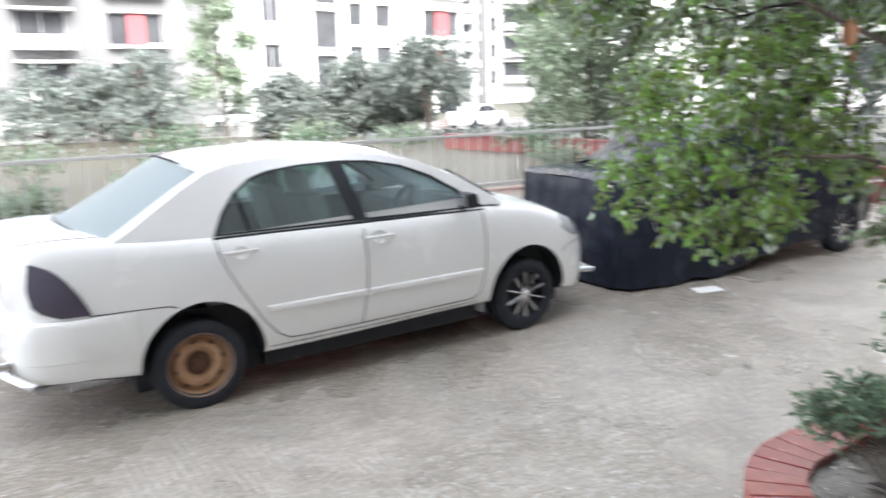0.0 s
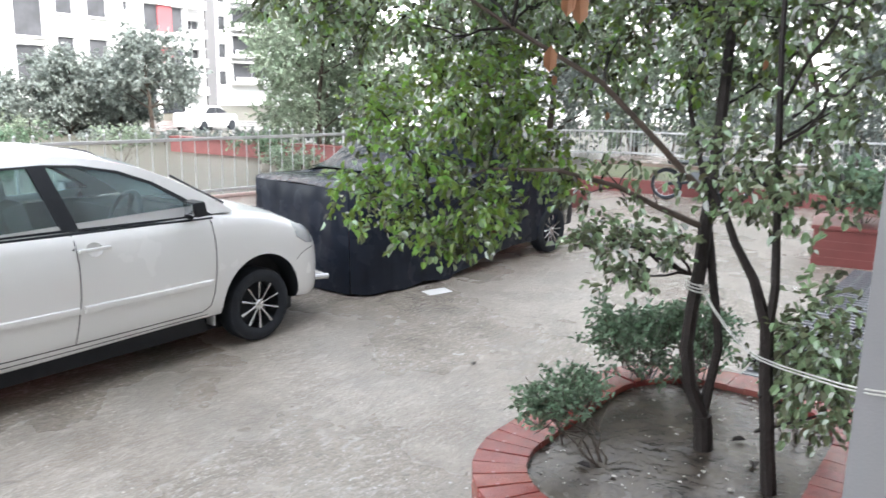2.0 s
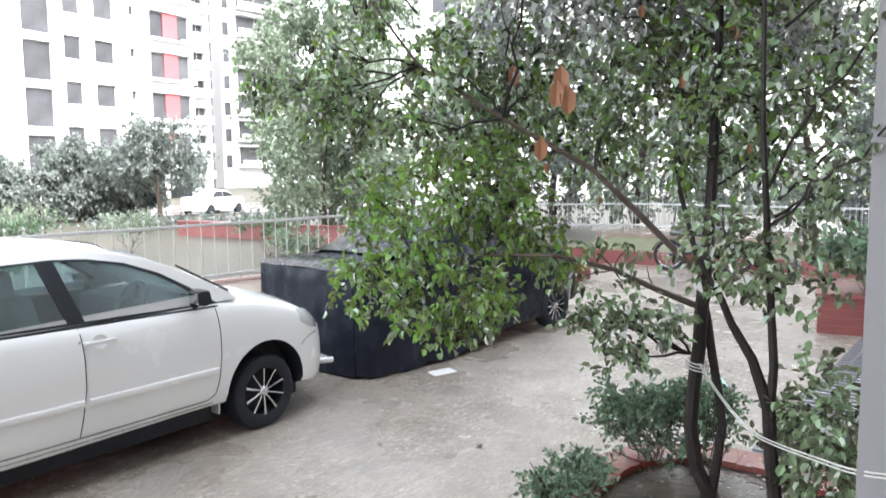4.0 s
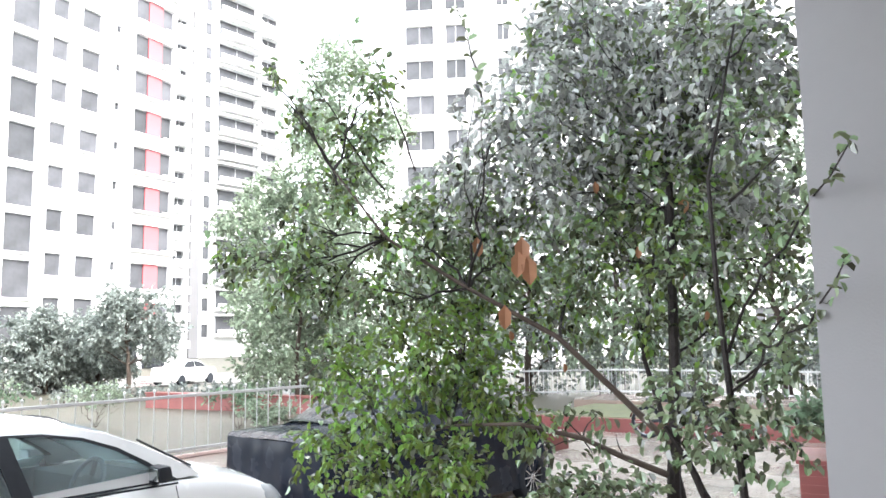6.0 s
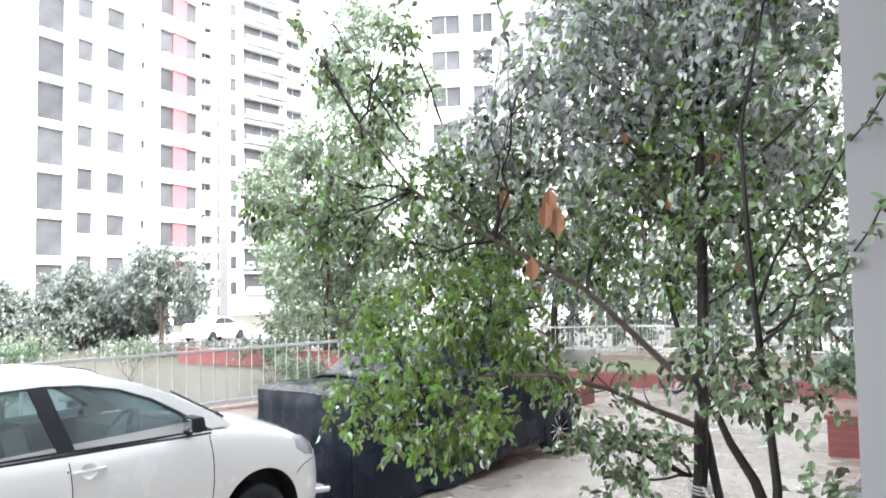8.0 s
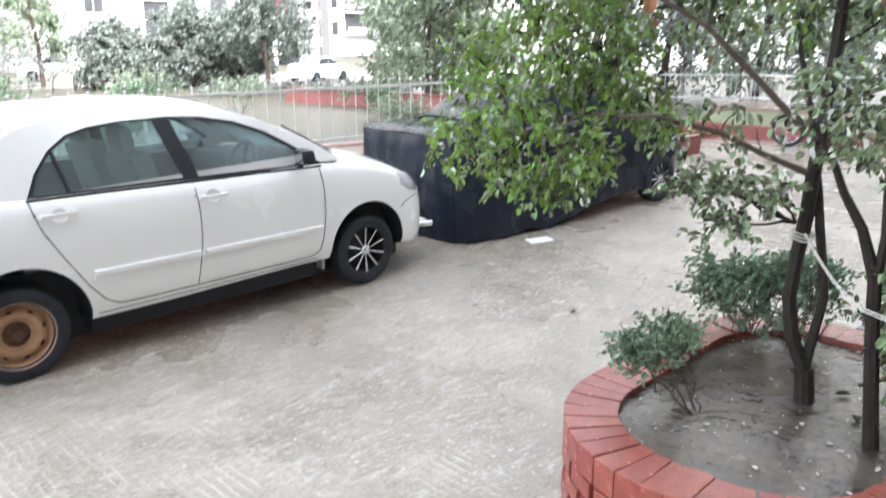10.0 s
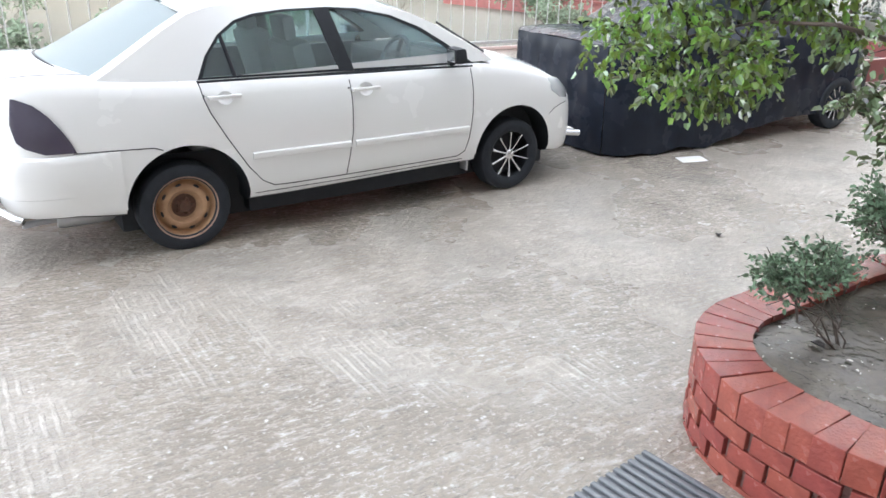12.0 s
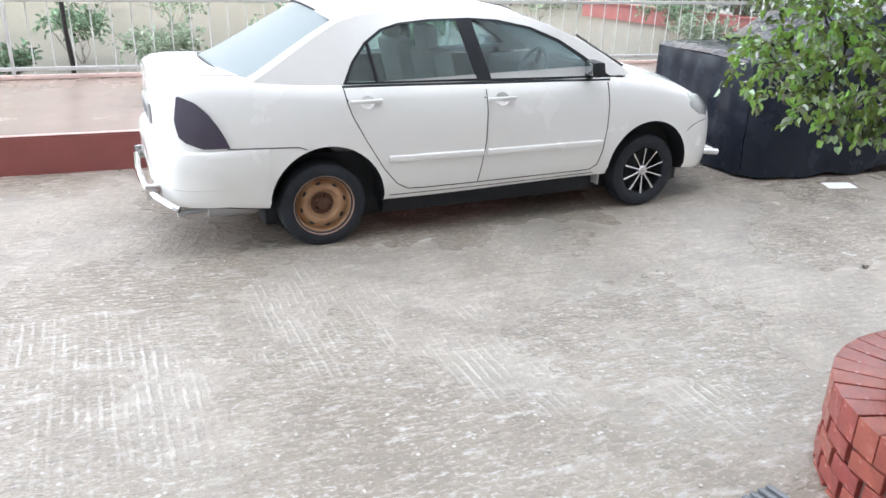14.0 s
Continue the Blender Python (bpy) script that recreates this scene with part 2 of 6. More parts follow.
M = dict(
    concrete=wet_concrete(),
    garden=mat("wet_garden_soil", (0.115, 0.105, 0.080), 0.5, 0, 0.2, 1.5, 25, 0.5, 20, dark=(0.052, 0.056, 0.038)),
    paving=mat("wet_brown_paving", (0.25, 0.185, 0.15), 0.25, 0, 0.12, 1.2, 20, 0.15, 30),
    kerb_red=mat("red_painted_kerb", (0.24, 0.07, 0.063), 0.35, 0, 0.12, 2.5, 30, 0.15, 40),
    kerb_line=mat("pale_kerb_edge", (0.66, 0.50, 0.46), 0.4, 0, 0.1, 5, 40, 0.1),
    brick=mat("wet_red_brick", (0.295, 0.071, 0.056), 0.24, 0, 0.13, 9, 70, 0.25, 60, rnd=0.09, dark=(0.20, 0.046, 0.037)),
    mortar=mat("dark_mortar", (0.13, 0.06, 0.05), 0.7, 0, 0.15, 10, 80, 0.4, 50),
    mud=mat("rain_covered_mud", (0.098, 0.080, 0.062), 0.24, 0, 0.2, 5, 40, 0.45, 22, dark=(0.024, 0.020, 0.017), spec=0.4),
    ramp=mat("dark_wet_ribbed_concrete", (0.17, 0.18, 0.19), 0.25, 0, 0.15, 3, 40, 0.2, 50),
    # grey chosen for how much light the unseen house bounces back
    house=mat("grey_house_render", (0.45, 0.445, 0.44), 0.8, 0, 0.08, 0.7, 20, 0.08, 60),
    plaster=mat("grey_plaster", (0.27, 0.262, 0.268), 0.75, 0, 0.05, 1.0, 30, 0.08, 120),
    paint=mat("white_car_paint", (0.79, 0.79, 0.775), 0.25, 0, 0.006, 2, 8, 0, coat=0.7),
    black=mat("black_rubber_trim", (0.024, 0.027, 0.032), 0.5, 0, 0.1, 20, 90, 0.05, spec=0.25),
    tyre=mat("worn_tyre_rubber", (0.026, 0.030, 0.037), 0.65, 0, 0.15, 14, 80, 0.2, 70, spec=0.25),
    steel_rust=mat("rusty_tan_steel_wheel", (0.46, 0.285, 0.165), 0.45, 0.1, 0.2, 9, 60, 0.15, 60, dark=(0.27, 0.14, 0.07)),
    steel_lip=mat("worn_brown_rim_lip", (0.36, 0.235, 0.185), 0.5, 0.1, 0.15, 14, 70, 0.15, 60),
    rust_dark=mat("dark_rust", (0.11, 0.05, 0.03), 0.7, 0.1, 0.2, 25, 90, 0.3),
    alloy=mat("silver_alloy", (0.62, 0.62, 0.63), 0.25, 0.9, 0.06, 10, 60, 0.03),
    mirror=mat("wet_mirror_glass", (0.55, 0.58, 0.60), 0.15, 1.0, 0.05, 10, 60, 0.05),
    chrome=mat("dull_chrome", (0.7, 0.7, 0.7), 0.15, 1.0, 0.06, 10, 60, 0.02),
    tail=mat("smoked_tail_lamp", (0.050, 0.042, 0.072), 0.12, 0, 0.1, 8, 40, 0.02, coat=0.8),
    lens=mat("clear_lamp_lens", (0.5, 0.52, 0.54), 0.08, 0.3, 0.08, 12, 50, 0.03, coat=1.0),
    glass=glass("tinted_car_glass", (0.86, 0.96, 0.97), 0.10),
    screen=glass("wet_windscreen_glass", (0.80, 0.86, 0.86), 0.34),
    seat=mat("beige_grey_seat_fabric", (0.36, 0.37, 0.37), 0.85, 0, 0.1, 8, 90, 0.2, 120),
    dash=mat("grey_plastic", (0.14, 0.15, 0.155), 0.6, 0, 0.1, 12, 80, 0.1),
    wheel_grey=mat("grey_steering_wheel", (0.30, 0.33, 0.35), 0.5, 0, 0.06, 10, 60, 0.05),
    tarp=mat("black_plastic_sheet", (0.020, 0.025, 0.037), 0.26, 0, 0.2, 5, 25, 0.12, 6, spec=0.14),
    film=mat("crumpled_clear_plastic", (0.016, 0.024, 0.027), 0.10, 0, 0.3, 7, 30, 0.9, 8, dark=(0.005, 0.008, 0.010), spec=0.12),
    dark_paint=mat("dark_green_black_car_paint", (0.014, 0.020, 0.019), 0.25, 0, 0.1, 3, 20, 0, coat=0.6),
    steel=mat("painted_fence_steel", (0.58, 0.59, 0.585), 0.4, 0.3, 0.08, 10, 60, 0.05),
    bark=mat("wet_dark_bark", (0.024, 0.018, 0.016), 0.5, 0, 0.2, 30, 110, 0.45, 90, dark=(0.012, 0.009, 0.008), spec=0.3),
    bark_pale=mat("brown_bark", (0.085, 0.060, 0.045), 0.6, 0, 0.2, 14, 60, 0.5, 45),
    leaf=leaf_mat("glossy_green_leaf", (0.24, 0.30, 0.165), 0.85, 0.16, 0.4),
    # Outer crown leaves: glints and haze lifted into a paler base colour.
    leaf_glint=leaf_mat("glint_paled_leaf", (0.50, 0.52, 0.49), 0.7, 0.12, 0.4),
    leaf_light=leaf_mat("young_light_green_leaf", (0.24, 0.38, 0.075), 0.45, 0.32, 0.45),
    leaf_dry=leaf_mat("dry_brown_leaf", (0.42, 0.19, 0.10), 0.25, 0.6, 0.3),
    leaf_shrub=leaf_mat("shrub_leaf", (0.21, 0.30, 0.195), 0.5, 0.3, 0.3),
    # Far foliage: rain haze is mixed into these paler, greyer leaf colours.
    leaf_far=leaf_mat("haze_paled_foliage", (0.36, 0.43, 0.32), 0.4, 0.5, 0.4),
    leaf_far_dark=leaf_mat("haze_greyed_foliage", (0.28, 0.315, 0.29), 0.4, 0.5, 0.38),
    grass=mat("wet_grass", (0.19, 0.205, 0.11), 0.6, 0, 0.2, 3, 40, 0.5, 60),
    wall_white=mat("white_painted_render", (0.72, 0.72, 0.715), 0.8, 0, 0.04, 0.4, 8, 0.02),
    wall_grey=mat("grey_painted_render", (0.17, 0.167, 0.17), 0.8, 0, 0.05, 0.4, 8, 0.02),
    wall_red=mat("red_painted_panel", (0.36, 0.095, 0.105), 0.7, 0, 0.06, 0.6, 8, 0.02),
    pane=mat("grey_window_pane", (0.080, 0.082, 0.089), 0.35, 0, 0.2, 0.7, 4, 0, spec=0.25, rnd=0.25),
    frame_al=mat("aluminium_window_frame", (0.55, 0.55, 0.56), 0.4, 0.4, 0.05, 5, 40, 0),
    asphalt=mat("wet_asphalt_road", (0.16, 0.15, 0.14), 0.3, 0, 0.15, 0.6, 12, 0.2, 30),
    rope=mat("white_nylon_rope", (0.62, 0.61, 0.57), 0.7, 0, 0.08, 40, 200, 0.3, 200),
    paper=mat("white_paper", (0.78, 0.77, 0.74), 0.6, 0, 0.04, 12, 60, 0.1),
    paper_dirty=mat("pale_wet_litter", (0.55, 0.51, 0.45), 0.6, 0, 0.15, 12, 60, 0.1),
    teal=mat("pale_teal_plastic", (0.40, 0.62, 0.56), 0.4, 0, 0.06, 12, 60, 0.1),
    redwall=mat("red_brick_wall", (0.29, 0.105, 0.095), 0.55, 0, 0.12, 4, 30, 0.2, 30),
)


for key in ("leaf", "leaf_glint"):
    wet = M[key].node_tree.nodes["Principled BSDF"].inputs
    wet["Coat Weight"].default_value, wet["Coat Roughness"].default_value, wet["Coat IOR"].default_value = 1.0, 0.08, 1.8
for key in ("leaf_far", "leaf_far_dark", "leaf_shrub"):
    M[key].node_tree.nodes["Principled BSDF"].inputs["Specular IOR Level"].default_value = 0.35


# ---------------------------------------------------------------- mesh helpers
def part(name, bm, material, parent=None, label="", smooth=True, sharp=35):
    me = bpy.data.meshes.new(name)
    bmesh.ops.recalc_face_normals(bm, faces=bm.faces)
    if smooth:
        for f in bm.faces:
            f.smooth = True
        for e in bm.edges:
            e.smooth = len(e.link_faces) == 2 and e.calc_face_angle(0) < radians(sharp)
    bm.to_mesh(me)
    bm.free()
    me.materials.append(M[material])
    ob = new(name, me)
    ob.parent = parent
    return tagged(ob, label)


def twin(ob, parent, m=None):
    """Another object on the same mesh, under parent."""
    o = ob.copy()
    scene.collection.objects.link(o)
    o.parent = parent
    if m is not None:
        o.matrix_basis = m
    return o


def thing(name, label, category, group="", at=(0, 0, 0), turn=0.0):
    ob = new(name)
    ob.matrix_basis = pose(*at, 0, 0, turn)
    return tagged(ob, label, category, group)


def box(bm, x0, x1, y0, y1, z0, z1, bevel=0.0, m=None):
    vs = [bm.verts.new((x, y, z)) for x in (x0, x1) for y in (y0, y1) for z in (z0, z1)]
    fs = [bm.faces.new([vs[i] for i in q]) for q in ((0, 1, 3, 2), (4, 6, 7, 5), (0, 4, 5, 1), (2, 3, 7, 6), (0, 2, 6, 4), (1, 5, 7, 3))]
    if bevel:
        es = {e for f in fs for e in f.edges}
        out = bmesh.ops.bevel(bm, geom=list(es), offset=bevel, segments=2, affect="EDGES", profile=0.6)
        vs = list({v for f in out["faces"] for v in f.verts} | {v for v in vs if v.is_valid})
    if m is not None:
        bmesh.ops.transform(bm, matrix=m, verts=[v for v in vs if v.is_valid])
    return bm


def tube(bm, pts, radii, n=8, cap=True):
    """A tapered tube along points."""
    pts = [Vector(p) for p in pts]
    if isinstance(radii, (int, float)):
        radii = [radii] * len(pts)
    rings, side = [], None
    for i, p in enumerate(pts):
        d = (pts[min(i + 1, len(pts) - 1)] - pts[max(i - 1, 0)]).normalized()
        if side is None:
            side = d.orthogonal().normalized()
        side = (side - d * side.dot(d)).normalized()
        up = d.cross(side)
        rings.append([bm.verts.new(p + radii[i] * (math.cos(a) * side + math.sin(a) * up)) for a in (k * math.tau / n for k in range(n))])
    for a, b in zip(rings, rings[1:]):
        for k in range(n):
            bm.faces.new((a[k], a[(k + 1) % n], b[(k + 1) % n], b[k]))
    if cap:
        bm.faces.new(rings[0][::-1]), bm.faces.new(rings[-1])
    return bm


def lathe(bm, profile, n=32, axis="y", closed=False, caps=False):
    """Turns (radius, along) pairs round an axis."""
    rings = []
    for r, h in profile:
        ring = []
        for k in range(n):
            a = k * math.tau / n
            c, s = r * math.cos(a), r * math.sin(a)
            ring.append(bm.verts.new({"y": (c, h, s), "z": (c, s, h), "x": (h, c, s)}[axis]))
        rings.append(ring)
    pairs = list(zip(rings, rings[1:])) + ([(rings[-1], rings[0])] if closed else [])
    for a, b in pairs:
        for k in range(n):
            bm.faces.new((a[k], a[(k + 1) % n], b[(k + 1) % n], b[k]))
    if caps:
        for ring in (rings[0], rings[-1]):
            if profile[rings.index(ring)][0] > 1e-4:
                bm.faces.new(ring)
    return bm


def sheet(bm, rows):
    """A grid of points, row by row."""
    g = [[bm.verts.new(p) for p in r] for r in rows]
    for a, b in zip(g, g[1:]):
        for k in range(len(a) - 1):
            bm.faces.new((a[k], a[k + 1], b[k + 1], b[k]))
    return bm


def interp(x, table):
    xs, ys = zip(*table)
    return float(np.interp(x, xs, ys))


def smoothstep_curve(x, table):
    """Cosine-free smooth interpolation through a table (monotone cubic)."""
    xs, ys = np.array([t[0] for t in table], float), np.array([t[1] for t in table], float)
    m = np.gradient(ys, xs)
    i = int(np.clip(np.searchsorted(xs, x) - 1, 0, len(xs) - 2))
    h = xs[i + 1] - xs[i]
    u = min(max((x - xs[i]) / h, 0), 1)
    return float((2 * u**3 - 3 * u**2 + 1) * ys[i] + (u**3 - 2 * u**2 + u) * h * m[i] + (3 * u**2 - 2 * u**3) * ys[i + 1] + (u**3 - u**2) * h * m[i + 1])


def leaf_mesh(name, sites, material, parent, label="", fold=0.35):
    """Many leaves in one mesh: sites are (place, direction, up, length, width)."""
    n = len(sites)
    P = np.array([s[0] for s in sites], float)
    D = np.array([s[1] for s in sites], float)
    U = np.array([s[2] for s in sites], float)
    L = np.array([s[3] for s in sites], float)[:, None]
    W = np.array([s[4] for s in sites], float)[:, None]
    D /= np.linalg.norm(D, axis=1, keepdims=True) + 1e-9
    S = np.cross(D, U)
    S /= np.linalg.norm(S, axis=1, keepdims=True) + 1e-9
    N = np.cross(S, D)
    rows = [P, P + D * L * 0.3 + S * W * 0.5 + N * W * fold, P + D * L * 0.74 + S * W * 0.46 + N * W * fold * 0.8 - N * L * 0.05,
            P + D * L - N * L * 0.16, P + D * L * 0.74 - S * W * 0.46 + N * W * fold * 0.8 - N * L * 0.05, P + D * L * 0.3 - S * W * 0.5 + N * W * fold]
    V = np.stack(rows, 1).reshape(-1, 3)
    b = np.arange(n)[:, None] * 6
    F = np.concatenate([b + np.array([[0, 1, 2, 3]]), b + np.array([[0, 3, 4, 5]])], 1).reshape(-1, 4)
    me = bpy.data.meshes.new(name)
    me.from_pydata(V.tolist(), [], F.tolist())
    me.materials.append(M[material])
    ob = new(name, me)
    ob.parent = parent
    return tagged(ob, label)


def rand_dir(rng, z=0.0):
    v = rng.normal(size=3)
    v[2] += z
    return v / np.linalg.norm(v)


def clump_sites(rng, centre, radius, count, length, flat=1.0, droop=-0.2):
    """Leaves through a ragged clump, denser to its skin, set in sprays."""
    out = []
    sprays = max(1, count // 7)
    for _ in range(sprays):
        d = rand_dir(rng)
        r = radius * (rng.random() ** 0.45)
        c = np.array(centre) + d * r * np.array([1, 1, flat])
        way = d * 0.7 + rand_dir(rng) * 0.7 + np.array([0, 0, droop])
        way /= np.linalg.norm(way)
        for k in range(7):
            ln = length * rng.uniform(0.6, 1.25)
            p = c + way * (k - 3) * length * 0.45 + rng.normal(size=3) * length * 0.18
            out.append((p, way + rand_dir(rng) * 0.9 + np.array([0, 0, droop]), np.array([0, 0, 1.0]) + rand_dir(rng) * 0.6, ln, ln * rng.uniform(0.48, 0.7)))
    return out


def limb(bm, a, b, r0, r1, rng, wob=0.06, n=7, steps=7, sag=0.0):
    """A crooked tapered limb from a to b."""
    a, b = Vector(a), Vector(b)
    ln = (b - a).length
    pts, o = [], Vector((0, 0, 0))
    for i in range(steps + 1):
        u = i / steps
        if 0 < i < steps:
            o = o * 0.6 + Vector(rng.normal(size=3)) * wob * ln * 0.35
        pts.append(a.lerp(b, u) + o * (math.sin(math.pi * u)) + Vector((0, 0, sag * math.sin(math.pi * u))))
    tube(bm, pts, [r0 + (r1 - r0) * i / steps for i in range(steps + 1)], n)
    return pts


# ---------------------------------------------------------------- ground and setting
def slab(name, material, outline, z0, z1, label="", bevel=0.0, parent=None):
    bm = bmesh.new()
    lo = [bm.verts.new((x, y, z0)) for x, y in outline]
    hi = [bm.verts.new((x, y, z1)) for x, y in outline]
    bm.faces.new(lo[::-1]), bm.faces.new(hi)
    k = len(outline)
    for i in range(k):
        bm.faces.new((lo[i], lo[(i + 1) % k], hi[(i + 1) % k], hi[i]))
    if bevel:
        bmesh.ops.bevel(bm, geom=[e for e in bm.edges if all(v.co.z > z1 - 1e-4 for v in e.verts)], offset=bevel, segments=2, affect="EDGES")
    return part(name, bm, material, parent, label, smooth=False)


def rect(x0, x1, y0, y1):
    return [(x0, y0), (x1, y0), (x1, y1), (x0, y1)]


def veer(points):
    """The kerb, walkway and fence stand a few degrees off the parked car's line."""
    a, out = radians(-3.5), []
    for x, y in points:
        out.append((-1.5 + (x + 1.5) * math.cos(a) - (y - 2.44) * math.sin(a), 2.43 + (x + 1.5) * math.sin(a) + (y - 2.44) * math.cos(a)))
    return out


tagged(slab("ground", "garden", rect(-1500, 1500, -1500, 1500), -1.0, -0.06), "wet dark soil with sparse green growth", "ground", kind="structure")
tagged(slab("driveway", "concrete", [(-14, -9), (30, -9), (30, 2.44), (12.6, 2.44), *veer([(11.5, 2.44), (-14, 2.44)])], -0.3, 0.0), "rain-wet grey concrete driveway with broom grooves", "driveway", kind="structure")
tagged(slab("road", "asphalt", [(-60, 57), (-60, 68), (70, 20.5), (64, 10)], -0.3, -0.03), "wet grey asphalt road beyond the garden", "road", kind="structure")
tagged(slab("walkway", "paving", veer(rect(-14, 11.5, 2.56, 5.62)), -0.3, 0.325), "raised wet brown walkway along the fence", "walkway", kind="structure")
tagged(slab("kerb", "kerb_red", veer(rect(-14, 11.5, 2.44, 2.56)), -0.3, 0.33, bevel=0.012), "red painted kerb wall of the walkway", "kerb", kind="structure")
# thin pale strip: the kerb's top highlight as a colour of its own
tagged(slab("trim_1", "kerb_line", veer(rect(-14, 11.5, 2.455, 2.50)), 0.331, 0.337), "pale strip for the highlight along the red kerb's top", "kerb edge", kind="structure")
tagged(slab("trim", "kerb_line", veer(rect(-14, 11.5, 5.50, 5.61)), 0.33, 0.37, bevel=0.01), "pale concrete sill under the steel fence", "sill", kind="structure")

# lawn bed beyond the court, with its red kerb
tagged(slab("kerb_1", "kerb_red", [(13.9, 3.6), (14.35, -6.5), (14.5, -6.5), (14.05, 3.6)], -0.3, 0.27, bevel=0.01), "low red kerb wall of the lawn bed", "kerb", kind="structure")
tagged(slab("lawn", "grass", [(14.06, 3.6), (14.5, -6.5), (17.2, -6.5), (17.0, 3.6)], -0.3, 0.28), "short wet lawn behind the red kerb", "lawn", kind="structure")
tagged(slab("walkway_1", "paving", [(17.0, 4.2), (17.2, -6.5), (19.6, -6.5), (19.4, 4.2)], -0.3, 0.36), "wet pinkish paving beyond the lawn", "walkway", kind="structure")

# low red wall running away beyond the fence
bm = bmesh.new()
box(bm, 0, 8.8, 0, 0.3, -0.3, 0.36, 0.01)
red_wall = part("wall_red", bm, "redwall", smooth=False)
red_wall.matrix_basis = pose(14.9, 8.6, 0, 0, 0, 98)
tagged(red_wall, "long low red brick garden wall", "wall", kind="structure")
bm = bmesh.new()
box(bm, 0, 8.8, -0.05, 0.35, 0.364, 0.43, 0.012)
o = part("coping", bm, "kerb_red", red_wall, "smooth red coping", smooth=False)

# house behind the camera: plain unseen wall, raised to block sun and sky nearby; veranda column
tagged(slab("wall_house", "house", rect(-25, 45, -9.3, -7.2), -0.3, 22.0), "plain grey house wall, unseen, raised to block light", "wall", kind="structure")
tagged(slab("veranda_floor", "paving", rect(-4.5, 0.98, -7.2, -3.95), -0.3, 0.12, bevel=0.01), "wet veranda floor at the house", "floor", kind="structure")
column = tagged(slab("column", "plaster", rect(1.06, 1.46, -4.76, -4.335), -0.3, 3.45, bevel=0.006), "plain grey plastered house column beside the planting bed", "column", kind="structure")


# unseen ceiling, assumed from the column and added to darken it
tagged(slab("ceiling", "house", rect(-4.6, 1.9, -7.2, -4.25), 3.45, 3.7), "plain grey veranda ceiling slab, unseen, shading the column", "ceiling", kind="structure")


# ---------------------------------------------------------------- curved brick planting bed
BED = dict(x0=0.985, x1=3.20, y0=-4.32, y1=-2.79, r=0.68, top=0.40)


def bed_path(inset, step):
    """Points and outward normals along the rounded outline, inset from its outer face."""
    x0, x1, y0, y1, r = (BED[k] for k in ("x0", "x1", "y0", "y1", "r"))
    cs = [((x1 - r, y1 - r), 0), ((x0 + r, y1 - r), 90), ((x0 + r, y0 + r), 180), ((x1 - r, y0 + r), 270)]
    out = []
    for i, (c, a0) in enumerate(cs):
        nxt, a1 = cs[(i + 1) % 4]
        k = max(2, round((r - 0.12) * math.pi / 2 / step))
        for j in range(k):
            a = radians(a0 + 90 * (j + 0.5) / k)
            out.append((c[0] + (r - inset) * math.cos(a), c[1] + (r - inset) * math.sin(a), math.degrees(a)))
        a = radians(a0 + 90)
        p = Vector((c[0] + (r - inset) * math.cos(a), c[1] + (r - inset) * math.sin(a)))
        q = Vector((nxt[0] + (r - inset) * math.cos(a), nxt[1] + (r - inset) * math.sin(a)))
        k = max(1, round((q - p).length / step))
        for j in range(k):
            s = p.lerp(q, (j + 0.5) / k)
            out.append((s.x, s.y, a0 + 90))
    return out


bed = thing("planting_bed", "curved raised planting bed of wet red bricks", "planting bed")
bm = bmesh.new()
ring_o, ring_i = bed_path(0.022, 0.06), bed_path(0.215, 0.06)
lo_o = [bm.verts.new((x, y, -0.1)) for x, y, _ in ring_o]
hi_o = [bm.verts.new((x, y, BED["top"] - 0.018)) for x, y, _ in ring_o]
hi_i = [bm.verts.new((x, y, BED["top"] - 0.018)) for x, y, _ in ring_i]
lo_i = [bm.verts.new((x, y, -0.1)) for x, y, _ in ring_i]
k = len(ring_o)
for i in range(k):
    j = (i + 1) % k
    bm.faces.new((lo_o[i], lo_o[j], hi_o[j], hi_o[i])), bm.faces.new((hi_o[i], hi_o[j], hi_i[j], hi_i[i])), bm.faces.new((hi_i[i], hi_i[j], lo_i[j], lo_i[i]))
part("bed_core", bm, "mortar", bed, "dark mortar behind the bricks")
bm = bmesh.new()
mud_ring = bed_path(0.20, 0.10)
rng = np.random.default_rng(3)
rows = []
for s in np.linspace(0, 1, 16):
    rows.append([((BED["x0"] + BED["x1"]) / 2 + (x - (BED["x0"] + BED["x1"]) / 2) * s, (BED["y0"] + BED["y1"]) / 2 + (y - (BED["y0"] + BED["y1"]) / 2) * s,
                  0.368 + 0.008 * noise.noise((x * s * 3, y * s * 3, 0)) + (0.006 * noise.noise((x * s * 11, y * s * 11, 4)))) for x, y, _ in mud_ring + mud_ring[:1]])
sheet(bm, rows[1:])
bm.faces.new([bm.verts.new(p) for p in rows[1][:-1]])
mud = part("mud", bm, "mud")
tagged(mud, "muddy bed soil covered with standing rain water", "soil", kind="structure")


def brick_mesh(name, rad, tan, h, taper=1.0):
    bm = bmesh.new()
    box(bm, -rad, 0, -tan / 2, tan / 2, -h, 0, 0.004)
    for v in bm.verts:
        v.co.y *= taper + (1 - taper) * (v.co.x + rad) / rad
    me = bpy.data.meshes.new(name)
    for f in bm.faces:
        f.smooth = False
    bm.to_mesh(me)
    bm.free()
    me.materials.append(M["brick"])
    return me


